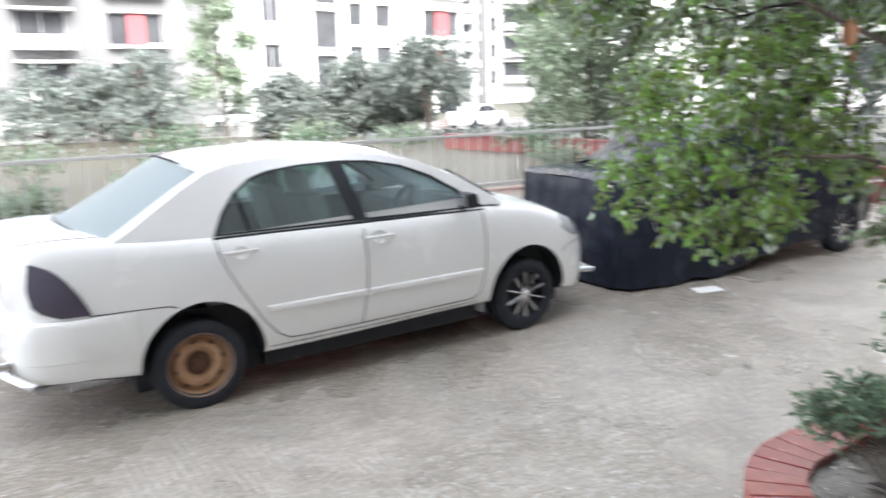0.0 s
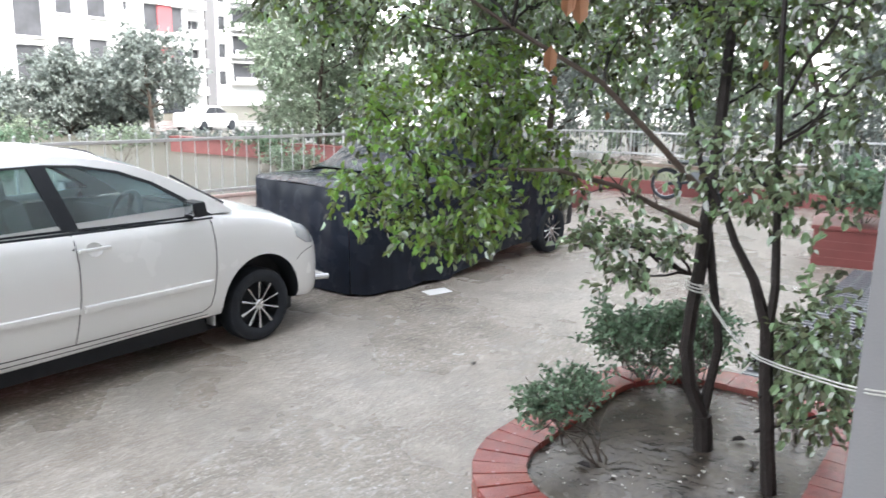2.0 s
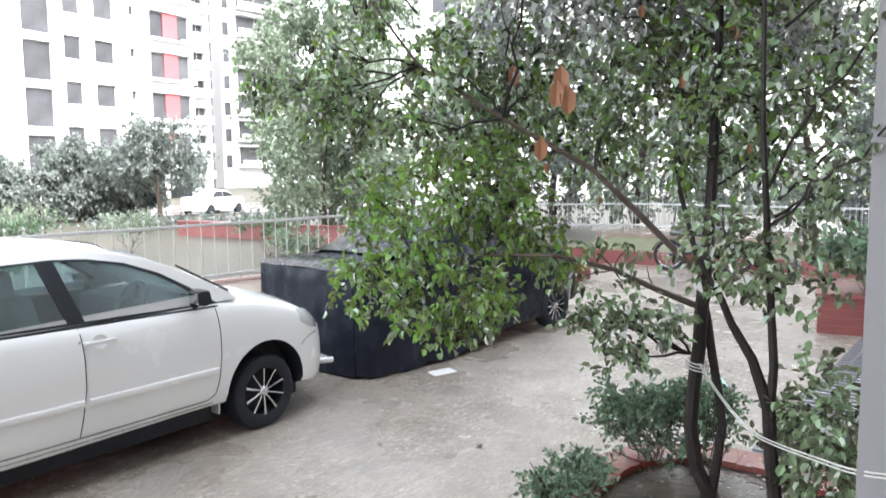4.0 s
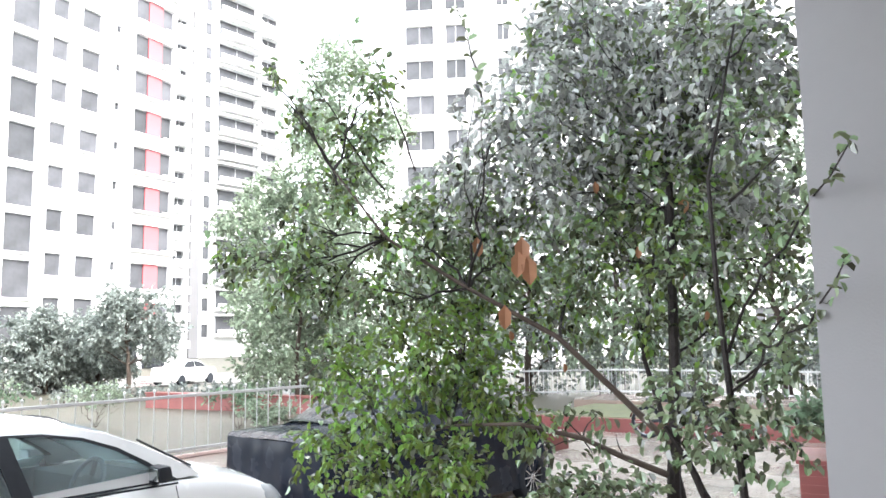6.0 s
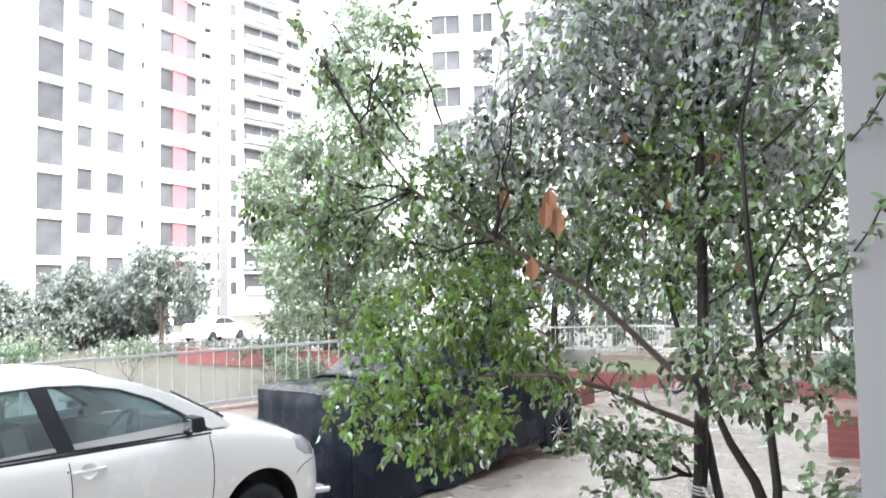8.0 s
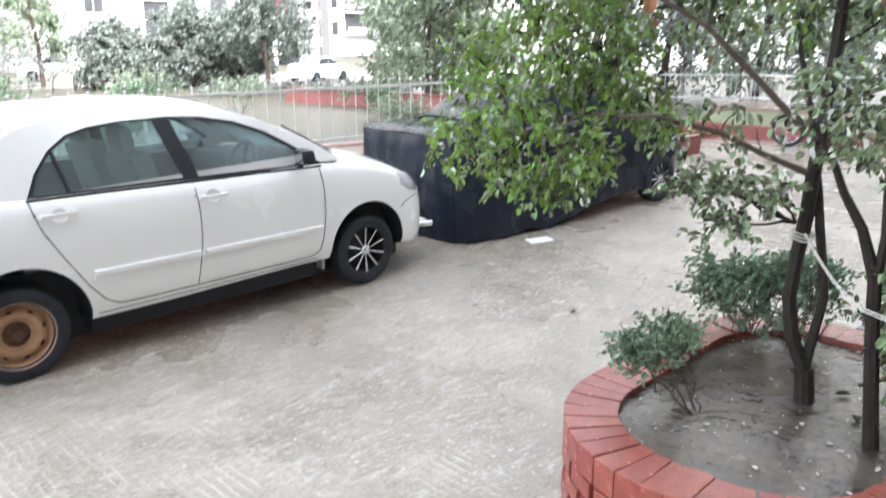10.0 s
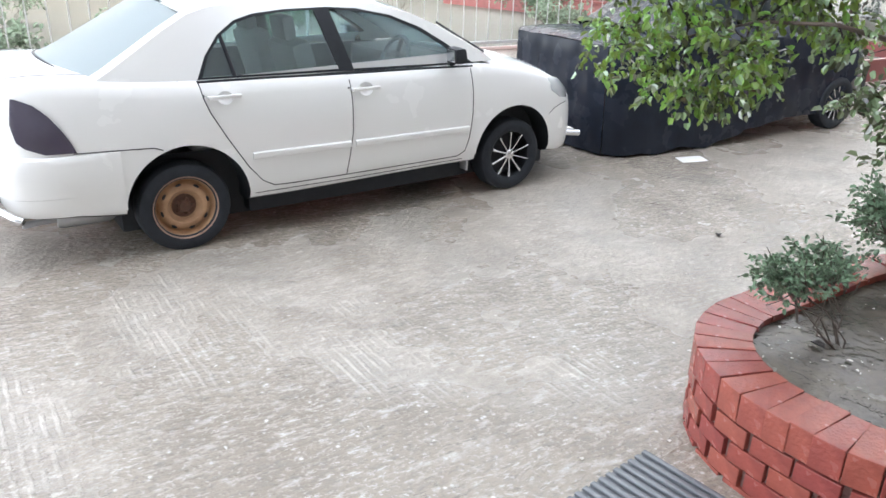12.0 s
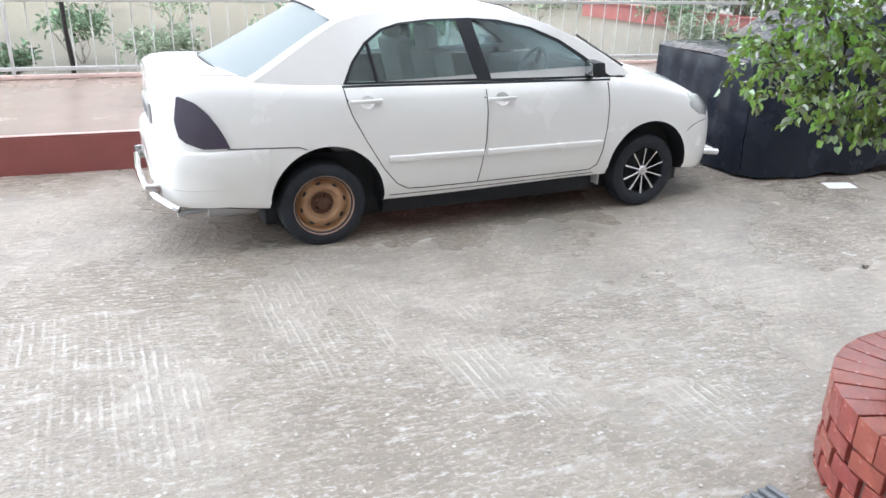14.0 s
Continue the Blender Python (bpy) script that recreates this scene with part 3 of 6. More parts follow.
def set_brick(me, x, y, z, a, rng, jit=1.0):
    o = new("brick", me)
    o.parent = bed
    o.matrix_basis = pose(x, y, z, rng.normal() * 0.5 * jit, rng.normal() * 0.5 * jit, a + rng.normal() * 0.8 * jit)


rng = np.random.default_rng(5)
top_brick = brick_mesh("rowlock_brick", 0.235, 0.094, 0.125)
wedge_brick = brick_mesh("wedge_brick", 0.235, 0.113, 0.125, 0.64)
thin_brick = brick_mesh("stretcher_brick", 0.10, 0.163, 0.077)
for x, y, a in bed_path(0.0, 0.099):
    w = radians(a)
    set_brick(wedge_brick if a % 90 > 0.01 else top_brick, x + math.cos(w) * rng.normal() * 0.002, y + math.sin(w) * rng.normal() * 0.002, BED["top"] + rng.normal() * 0.0015, a, rng)
for c in range(4):
    ring = bed_path(0.006, 0.0835)
    for x, y, a in ring[(c % 2)::2]:
        set_brick(thin_brick, x, y, BED["top"] - 0.137 - c * 0.083 + rng.normal() * 0.0015, a, rng)


# ribbed ramps in the driveway
def ribbed_ramp(at, turn, w, d, pitch, label):
    t = thing("ribbed_ramp", label, "ramp", at=at, turn=turn)
    bm = bmesh.new()
    box(bm, 0, w, 0, d, -0.05, 0.012, 0.004)
    part("ramp_slab", bm, "ramp", t, smooth=False)
    bm = bmesh.new()
    box(bm, 0, w, 0, pitch * 0.55, 0.0125, 0.026, 0.005)
    first = part("rib", bm, "ramp", t)
    for i in range(1, int(d / pitch)):
        twin(first, t, pose(0, i * pitch, 0))
    return t


ribbed_ramp((0.975, -4.12, 0), 96, 1.06, 0.80, 0.045, "dark wet ribbed concrete ramp beside the brick bed")
ribbed_ramp((8.75, -6.4, 0), 90, 3.2, 4.6, 0.11, "dark wet ribbed concrete ramp by the red planter")


# ---------------------------------------------------------------- wheels and the white saloon
def wheel_tyre(parent, radius, width, rim):
    bm = bmesh.new()
    w = width / 2
    lathe(bm, [(rim - 0.005, -w * 0.80), (rim + 0.02, -w * 0.98), (radius - 0.035, -w), (radius - 0.01, -w * 0.86), (radius, -w * 0.6), (radius, w * 0.6),
               (radius - 0.01, w * 0.86), (radius - 0.035, w), (rim + 0.02, w * 0.98), (rim - 0.005, w * 0.80)], 40, "y", closed=True)
    return part("tyre", bm, "tyre", parent)


def steel_wheel(at, label):
    """Bare stamped steel wheel; its outer face looks to -y."""
    hub = new("wheel")
    hub.matrix_basis = pose(*at)
    tyre = wheel_tyre(hub, 0.293, 0.19, 0.195)
    bm = bmesh.new()
    lathe(bm, [(0.196, -0.070), (0.200, -0.088), (0.206, -0.092), (0.209, -0.086), (0.206, -0.072)], 56, "y", closed=True)
    part("rim_lip", bm, "steel_lip", hub, "worn pale brown rim lip")
    bm = bmesh.new()
    lathe(bm, [(0.199, -0.078), (0.186, -0.066), (0.180, -0.030), (0.170, -0.022), (0.158, -0.036), (0.146, -0.052), (0.126, -0.062), (0.110, -0.060), (0.100, -0.046), (0.090, -0.030), (0.078, -0.026)], 56, "y")
    part("rim", bm, "steel_rust", hub, "ochre painted steel rim with rust")
    bm = bmesh.new()
    lathe(bm, [(0.080, -0.0255), (0.070, -0.030), (0.046, -0.032), (0.040, -0.052), (0.033, -0.060), (0.0005, -0.061)], 40, "y")
    part("hub_centre", bm, "rust_dark", hub, "dark rusty hub centre")
    for k in range(8):
        a = k * math.tau / 8 + 0.2
        bm = bmesh.new()
        tube(bm, [(0.149 * math.cos(a + d), -0.0535, 0.149 * math.sin(a + d)) for d in (-0.13, -0.065, 0, 0.065, 0.13)], [0.003, 0.008, 0.009, 0.008, 0.003], 8)
        part("vent_slot", bm, "black", hub)
    for k in range(5):
        a = k * math.tau / 5
        bm = bmesh.new()
        lathe(bm, [(0.011, 0.01), (0.011, -0.012), (0.007, -0.018), (0.0005, -0.018)], 6, "y")
        part("wheel_nut", bm, "rust_dark", hub).matrix_basis = pose(0.052 * math.cos(a), -0.040, 0.052 * math.sin(a))
    return hub


def alloy_wheel(at, spokes=10):
    hub = new("wheel")
    hub.matrix_basis = pose(*at)
    wheel_tyre(hub, 0.293, 0.19, 0.195)
    bm = bmesh.new()
    lathe(bm, [(0.203, -0.085), (0.203, -0.075), (0.188, -0.068), (0.184, 0.05), (0.17, 0.05), (0.0005, 0.045)], 40, "y")
    part("rim", bm, "black", hub, "black alloy rim barrel")
    for k in range(spokes):
        bm = bmesh.new()
        tube(bm, [(0, -0.066, 0.03), (0, -0.072, 0.10), (0, -0.076, 0.188)], [0.008, 0.0075, 0.011], 6)
        part("spoke", bm, "alloy", hub, "polished silver spoke").matrix_basis = pose(0, 0, 0, 0, k * 360 / spokes, 0)
    bm = bmesh.new()
    lathe(bm, [(0.042, -0.04), (0.042, -0.072), (0.034, -0.082), (0.0005, -0.084)], 20, "y")
    part("hub_cap", bm, "alloy", hub)
    return hub


car = thing("white_saloon_car", "white wet four-door saloon car with one rusty steel wheel", "car")
MID = 0.85  # the car's centre line in y; its near flank lies at y = 0
W_TABLE = [(-0.98, 0.44), (-0.95, 0.57), (-0.90, 0.68), (-0.80, 0.76), (-0.60, 0.815), (-0.3, 0.845), (0.2, 0.85), (2.4, 0.85), (2.8, 0.84), (3.05, 0.805), (3.2, 0.75), (3.33, 0.66), (3.43, 0.52), (3.48, 0.36)]
ZS_TABLE = [(-0.98, 1.12), (-0.93, 1.135), (-0.86, 1.140), (-0.6, 1.135), (-0.2, 1.10), (0.6, 1.07), (1.6, 1.05), (2.3, 1.045), (2.6, 1.01), (2.9, 0.94), (3.1, 0.86), (3.25, 0.78), (3.4, 0.70), (3.48, 0.64)]
ZC_TABLE = [(-0.98, 1.165), (-0.93, 1.18), (-0.86, 1.185), (-0.6, 1.18), (-0.4, 1.165), (2.35, 1.085), (2.62, 1.07), (2.9, 1.02), (3.1, 0.96), (3.25, 0.89), (3.4, 0.80), (3.48, 0.70)]
ZB_TABLE = [(-0.98, 0.42), (-0.9, 0.36), (-0.6, 0.31), (0.3, 0.27), (2.1, 0.285), (2.9, 0.27), (3.35, 0.26), (3.48, 0.33)]


def section(x):
    w, zs, zc, zb = (smoothstep_curve(x, t) for t in (W_TABLE, ZS_TABLE, ZC_TABLE, ZB_TABLE))
    pts = [(w * f - o, zb + (zs - zb) * g) for f, o, g in ((0.5, 0, 0.0), (1, 0.10, 0.0), (1, 0.035, 0.035), (1, 0.012, 0.10), (1, 0.004, 0.22), (1, 0.0, 0.36), (1, 0.0, 0.50), (1, 0.004, 0.64),
                                                         (1, 0.014, 0.78), (1, 0.030, 0.89), (1, 0.052, 0.965), (1, 0.085, 1.0))]
    e = pts[-1][0]
    if -0.38 < x < 2.36:
        pts += [(e - 0.03, zs), (e - 0.045, 0.92), (e - 0.05, 0.62), (e * 0.5, 0.56), (0.0, 0.56)]
    else:
        pts += [(e * f, zs + (zc - zs) * (1 - f * f)) for f in (0.8, 0.6, 0.4, 0.2, 0.0)]
    return pts


bm = bmesh.new()
xs = sorted(set(list(np.round(np.linspace(-0.98, 3.48, 86), 4)) + [-0.381, -0.379, 2.359, 2.361]))
rings = []
for x in xs:
    half = section(x)
    ring = [(x, MID - y, z) for y, z in half] + [(x, MID + y, z) for y, z in half[-2::-1]]
    rings.append([bm.verts.new(p) for p in ring])
n = len(rings[0])
for a, b in zip(rings, rings[1:]):
    for k in range(n):
        bm.faces.new((a[k], a[(k + 1) % n], b[(k + 1) % n], b[k]))
bm.faces.new(rings[0]), bm.faces.new(rings[-1][::-1])
body = part("body", bm, "paint", car, "glossy white painted body")
for cx, cz, r in ((0.03, 0.32, 0.385), (2.61, 0.32, 0.385)):
    bm = bmesh.new()
    for s in (-0.06, 1.46):
        lathe(bm, [(r, s), (r, s + 0.30)], 56, "y", caps=True)
    for v in bm.verts:
        v.co.x += cx
        v.co.z += cz
    cutter = part("cutter", bm, "black")
    md = body.modifiers.new("arch", "BOOLEAN")
    md.operation, md.object, md.solver = "DIFFERENCE", cutter, "EXACT"
    dg = bpy.context.evaluated_depsgraph_get()
    me = bpy.data.meshes.new_from_object(body.evaluated_get(dg))
    body.modifiers.clear()
    body.data = me
    bpy.data.objects.remove(cutter)
for cx, cz in ((0.305, 0.980), (1.285, 0.950)):
    bm = bmesh.new()
    for side in (0.012, 1.688):
        ball = bmesh.ops.create_uvsphere(bm, u_segments=28, v_segments=16, radius=1.0)["verts"]
        for v in ball:
            v.co = Vector((cx + v.co.x * 0.055, side + v.co.y * 0.034, cz + v.co.z * 0.050))
    cutter = part("cutter", bm, "paint")
    md = body.modifiers.new("hollow", "BOOLEAN")
    md.operation, md.object, md.solver = "DIFFERENCE", cutter, "EXACT"
    me = bpy.data.meshes.new_from_object(body.evaluated_get(bpy.context.evaluated_depsgraph_get()))
    body.modifiers.clear()
    body.data = me
    bpy.data.objects.remove(cutter)
me = body.data
bm = bmesh.new()
bm.from_mesh(me)
for f in bm.faces:
    f.smooth = True
    c = f.calc_center_median()
    inside = 0.54 < c.z < 1.12 and 0.098 < c.y < 1.602 and -0.37 < c.x < 2.35
    arch = min((Vector((c.x, c.z)) - Vector((ax, 0.32))).length for ax in (0.03, 2.61)) < 0.387 and 0.24 > min(c.y, 1.7 - c.y) > 0.004 or (c.z < 0.705 and abs(min(c.y, 1.7 - c.y) - 0.24) < 0.005)
    f.material_index = 1 if inside else (2 if arch or c.z < 0.255 or (f.normal.z < -0.6 and c.z < 0.45) else 0)
for e in bm.edges:
    e.smooth = len(e.link_faces) == 2 and e.calc_face_angle(0) < radians(35)
bm.to_mesh(me)
bm.free()
me.materials.append(M["dash"]), me.materials.append(M["black"])


def half_cab(z):
    return 0.775 - (z - 1.05) * 0.33 - max(0, z - 1.40) ** 2 * 2.2


def side_sheet(name, outline, holes, material, out, parent, label="", both=True):
    """A panel in the cabin's flank, from outlines in (x, z), with openings."""
    obs = []
    for s in ((-1, 1) if both else (-1,)):
        bm = bmesh.new()
        edges = []
        for loop in [outline, *holes]:
            vs = [bm.verts.new((x, 0, z)) for x, z in loop]
            edges += [bm.edges.new((vs[i], vs[(i + 1) % len(vs)])) for i in range(len(vs))]
        bmesh.ops.triangle_fill(bm, edges=edges, use_beauty=True)
        ex = bmesh.ops.extrude_face_region(bm, geom=list(bm.faces))
        top = {v for v in ex["geom"] if isinstance(v, bmesh.types.BMVert)}
        for v in bm.verts:
            v.co.y = MID + s * (half_cab(v.co.z) + out - (0.0 if v in top else 0.022))
        obs.append(part(name, bm, material, parent, label, sharp=30))
    return obs


WIN = [(0.16, 1.085), (0.23, 1.22), (0.33, 1.34), (0.45, 1.42), (0.58, 1.455), (0.80, 1.475), (1.10, 1.48), (1.32, 1.465), (1.57, 1.415), (1.80, 1.325), (2.00, 1.205), (2.10, 1.135), (2.22, 1.052)]
REAR_WIN = [(0.19, 1.095), (0.25, 1.22), (0.345, 1.33), (0.46, 1.405), (0.585, 1.44), (0.80, 1.46), (1.005, 1.465), (1.115, 1.085)]
FRONT_WIN = [(1.225, 1.08), (1.115, 1.465), (1.32, 1.448), (1.56, 1.398), (1.78, 1.31), (1.97, 1.195), (2.03, 1.15), (2.03, 1.066)]
CAB = [(-0.50, 1.075), (-0.34, 1.165), (0.0, 1.375), (0.17, 1.465), (0.32, 1.505), (0.55, 1.525), (0.85, 1.535), (1.25, 1.525), (1.5, 1.485), (1.75, 1.415), (2.0, 1.305), (2.2, 1.195), (2.40, 1.06)]
side_sheet("side_frame", CAB, [WIN], "paint", 0.0, car)
side_sheet("window_frame", WIN, [REAR_WIN, FRONT_WIN], "black", 0.003, car, "black window surround")
for nm, o in (("rear_window", REAR_WIN), ("front_window", FRONT_WIN)):
    for ob in side_sheet(nm, o, [], "glass", -0.006, car, "tinted side glass"):
        ob.visible_shadow = False
for s in (-1, 1):
    bm = bmesh.new()
    tube(bm, [(x, MID + s * (half_cab(z) + 0.004), z) for x, z in ((0.345, 1.335), (0.37, 1.22), (0.395, 1.09))], 0.012, 6)
    part("quarter_bar", bm, "black", car)

TOP = [((-0.46, 1.10), (-0.62, 1.185)), ((-0.34, 1.165), (-0.50, 1.235)), ((0.0, 1.375), (-0.14, 1.43)), ((0.17, 1.465), (0.06, 1.545)), ((0.32, 1.505), (0.24, 1.578)), ((0.55, 1.525), (0.5, 1.594)),
       ((0.85, 1.535), (0.86, 1.60)), ((1.25, 1.525), (1.3, 1.575)), ((1.5, 1.485), (1.62, 1.515)), ((1.75, 1.415), (1.88, 1.435)), ((2.0, 1.305), (2.15, 1.32)), ((2.2, 1.195), (2.38, 1.21)), ((2.40, 1.06), (2.62, 1.075))]


def top_sheet(name, i0, i1, material, inset, lift, label=""):
    bm = bmesh.new()
    rows = []
    for (xe, ze), (xc, zc) in TOP[i0:i1 + 1]:
        h = half_cab(ze) - inset
        rows.append([(xc + (xe - xc) * f * f, MID + f * h, zc + (ze - zc) * f * f + lift) for f in np.linspace(-1, 1, 17)])
    sheet(bm, rows)
    o = part(name, bm, material, car, label, sharp=60)
    md = o.modifiers.new("thick", "SOLIDIFY")
    md.thickness, md.offset = 0.014, -1
    return o


top_sheet("roof_panel", 3, 8, "paint", 0.0, 0.0, "white roof panel")
top_sheet("rear_screen", 0, 3, "screen", 0.06, -0.004, "rain-streaked rear screen").visible_shadow = False
top_sheet("windscreen", 8, 12, "screen", 0.06, -0.004, "rain-wet windscreen").visible_shadow = False
for i0, i1 in ((0, 3), (8, 12)):
    bm = bmesh.new()
    for f in (-1, 1):
        tube(bm, [(xe, MID + f * (half_cab(ze) - 0.062), ze + 0.002) for (xe, ze), c in TOP[i0:i1 + 1]], 0.008, 6)
    for i in (i0, i1):
        (xe, ze), (xc, zc) = TOP[i]
        tube(bm, [(xc + (xe - xc) * f * f, MID + f * (half_cab(ze) - 0.06), zc + (ze - zc) * f * f + 0.002) for f in np.linspace(-1, 1, 15)], 0.008, 6)
    part("screen_seal", bm, "black", car)
    for f in (-1, 1):
        bm = bmesh.new()
        sheet(bm, [[(xe + (xc - xe) * (1 - g * g), MID + f * g * half_cab(ze), ze + (zc - ze) * (1 - g * g)) for g in (0.915, 0.96, 1.0)] for (xe, ze), (xc, zc) in TOP[i0:i1 + 1]])
        part("pillar_edge", bm, "paint", car)


def flank(x, z):
    """The flank's y at (x, z), on the near side."""
    pts = section(x)[1:12]
    zs, ys = [p[1] for p in pts], [p[0] for p in pts]
    return MID - float(np.interp(z, zs, ys))


def seam(name, pts, r=0.0035, material="black", smooth=True):
    fine = []
    for (x0, z0), (x1, z1) in zip(pts, pts[1:]):
        fine += [(x0 + (x1 - x0) * u, z0 + (z1 - z0) * u) for u in np.linspace(0, 1, 6)[:-1]]
    fine.append(pts[-1])
    for s in (1, -1):
        bm = bmesh.new()
        tube(bm, [(x, MID + s * (flank(x, z) - MID), z) for x, z in fine], r, 5)
        part(name, bm, material, car)


seam("door_seam", [(0.155, 1.07), (0.17, 0.98), (0.20, 0.89), (0.29, 0.72), (0.41, 0.52), (0.50, 0.41), (0.58, 0.365), (0.7, 0.36), (1.12, 0.36), (2.05, 0.365), (2.12, 0.40), (2.155, 0.50), (2.18, 0.68), (2.185, 0.85), (2.175, 1.02)])
seam("door_seam", [(1.165, 1.05), (1.172, 0.85), (1.165, 0.66), (1.135, 0.48), (1.11, 0.36)])
seam("bumper_seam", [(-0.60, 0.728), (-0.4, 0.725), (-0.16, 0.715), (-0.11, 0.695)])
seam("bumper_seam", [(2.975, 0.60), (3.03, 0.635), (3.12, 0.655), (3.24, 0.66)])
seam("belt_moulding", [(0.15, 1.073), (0.6, 1.066), (1.2, 1.052), (1.8, 1.043), (2.2, 1.034)], 0.010)
seam("sill_line", [(0.45, 0.325), (1.2, 0.325), (2.1, 0.335)], 0.003)


def strip(name, x0, z0, x1, z1):
    for s in (1, -1):
        bm = bmesh.new()
        k = 8
        rows = []
        for i in range(k + 1):
            u = i / k
            x, z = x0 + (x1 - x0) * u, z0 + (z1 - z0) * u
            y = flank(x, z)
            rows.append([(x, MID + s * (y - o - MID), z + dz) for o, dz in ((-0.003, -0.026), (0.014, -0.020), (0.017, 0.0), (0.014, 0.018), (-0.003, 0.026))])
        sheet(bm, rows)
        for r in (rows[0], rows[-1]):
            bm.faces.new([bm.verts.new(p) for p in r])
        part(name, bm, "paint", car)


strip("rub_strip", 0.445, 0.585, 1.145, 0.578)
strip("rub_strip", 1.18, 0.577, 2.14, 0.572)


def handle(x, z):
    """A pull bar across the hollow that the body has behind it."""
    for s in (1, -1):
        y = flank(x, z) - MID
        bm = bmesh.new()
        box(bm, x - 0.105, x + 0.105, MID + s * (y - 0.036), MID + s * (y - 0.012), z - 0.012, z + 0.012, 0.008)
        for e in (-0.095, 0.085):
            box(bm, x + e - 0.012, x + e + 0.022, MID + s * (y - 0.02), MID + s * (y + 0.01), z - 0.009, z + 0.009, 0.004)
        h = part("door_handle", bm, "paint", car)
        if s == 1:
            bm = bmesh.new()
            lathe(bm, [(0.0005, -0.038), (0.006, -0.0375), (0.007, -0.035)], 10, "y")
            o = part("key_hole", bm, "black", h)
            o.matrix_basis = pose(x - 0.125, MID + y + 0.035, z + 0.012)


handle(0.297, 0.982), handle(1.277, 0.952)

# lamps, plate, boot seam
TAIL_FRONT = [(0.735, -0.58), (0.80, -0.605), (0.87, -0.64), (0.96, -0.70), (1.02, -0.765), (1.05, -0.84)]
TAIL_REAR = [(0.735, -0.74), (0.76, -0.82), (0.80, -0.868), (0.90, -0.885), (1.05, -0.860)]
for s in (1, -1):
    bm = bmesh.new()
    rows = []
    for z in np.linspace(0.735, 1.05, 10):
        a, b = interp(z, TAIL_FRONT), interp(z, TAIL_REAR)
        row = [(a + (b - a) * u, z) for u in np.linspace(0, 1, 9)]
        rows.append([(x, MID + s * (flank(x, z) - MID - o), z) for (x, z), o in zip([row[0], *row, row[-1]], [-0.01, *([0.012] * 9), -0.01])])
    rows = [[(x, y + s * 0.02, z) for x, y, z in rows[0]], *rows, [(x, y + s * 0.02, z) for x, y, z in rows[-1]]]
    sheet(bm, rows)
    part("tail_lamp", bm, "tail", car, "smoked dark tail lamp")
    bm = bmesh.new()
    HL = [(2.96, 0.90), (3.10, 0.87), (3.24, 0.795), (3.30, 0.73), (3.24, 0.69), (3.12, 0.715), (3.0, 0.785)]
    c = bm.verts.new((3.13, MID + s * (flank(3.13, 0.79) - MID - 0.022), 0.80))
    vs = [bm.verts.new((x, MID + s * (flank(x, min(z, smoothstep_curve(x, ZS_TABLE) - 0.01)) - MID - 0.006), z)) for x, z in HL]
    lo = [bm.verts.new(v.co + Vector((-0.02, s * 0.03, -0.01))) for v in vs]
    k = len(vs)
    for i in range(k):
        bm.faces.new((c, vs[i], vs[(i + 1) % k])), bm.faces.new((vs[i], lo[i], lo[(i + 1) % k], vs[(i + 1) % k]))
    part("headlamp", bm, "lens", car, "clear headlamp lens")
bm = bmesh.new()
box(bm, -1.0, -0.985, MID - 0.26, MID + 0.26, 0.80, 0.93, 0.006)
part("number_plate", bm, "frame_al", car, "plain grey plate", smooth=False)
bm = bmesh.new()
for i in range(7):
    box(bm, -1.004, -1.0005, MID - 0.21 + i * 0.06, MID - 0.17 + i * 0.06, 0.83, 0.90)
part("plate_bars", bm, "dash", car, smooth=False)
bm = bmesh.new()
tube(bm, [(-0.992 + 0.05 * (abs(f) ** 3), MID + f * 0.50, 0.955 - 0.02 * f * f) for f in np.linspace(-1, 1, 13)], 0.006, 6)
part("boot_trim", bm, "chrome", car)
for s in (-1, 1):
    bm = bmesh.new()
    pts = []
    for x in np.linspace(-0.45, -0.93, 9):
        zs, zc, w = smoothstep_curve(x, ZS_TABLE), smoothstep_curve(x, ZC_TABLE), smoothstep_curve(x, W_TABLE) - 0.085
        y = min(0.60, w * 0.93)
        pts.append((x, MID + s * y, zs + (zc - zs) * (1 - (y / w) ** 2) + 0.001))
    tube(bm, pts, 0.0016, 5)
    part("boot_seam", bm, "black", car)
# rear bumper shell, standing proud of the boot
plan = [(x, smoothstep_curve(x, W_TABLE)) for x in (-0.352, -0.45, -0.60, -0.70, -0.78, -0.84, -0.89, -0.92, -0.945, -0.962, -0.975)] + [(-0.982, 0.40), (-0.984, 0.2), (-0.985, 0.0)]
plan = [(x, MID - y) for x, y in plan] + [(x, MID + y) for x, y in plan[-2::-1]]
bm, rows = bmesh.new(), []
for z, off in ((0.345, -0.05), (0.35, 0.0), (0.40, 0.030), (0.47, 0.036), (0.475, 0.046), (0.60, 0.052), (0.675, 0.050), (0.705, 0.038), (0.716, 0.015), (0.718, -0.02)):
    row = []
    for i, (x, y) in enumerate(plan):
        xa, ya = plan[max(i - 1, 0)]
        xb, yb = plan[min(i + 1, len(plan) - 1)]
        d = math.hypot(xb - xa, yb - ya)
        k = min(1, 0.02 + 0.98 * min(i, len(plan) - 1 - i) / 6)
        o = off * k + 0.006 if off > 0 else off
        row.append((x - abs(yb - ya) / d * o, y + (-1 if y < MID else 1) * abs(xa - xb) / d * o, z))
    rows.append(row)
sheet(bm, rows)
part("rear_bumper", bm, "paint", car, "white painted rear bumper")
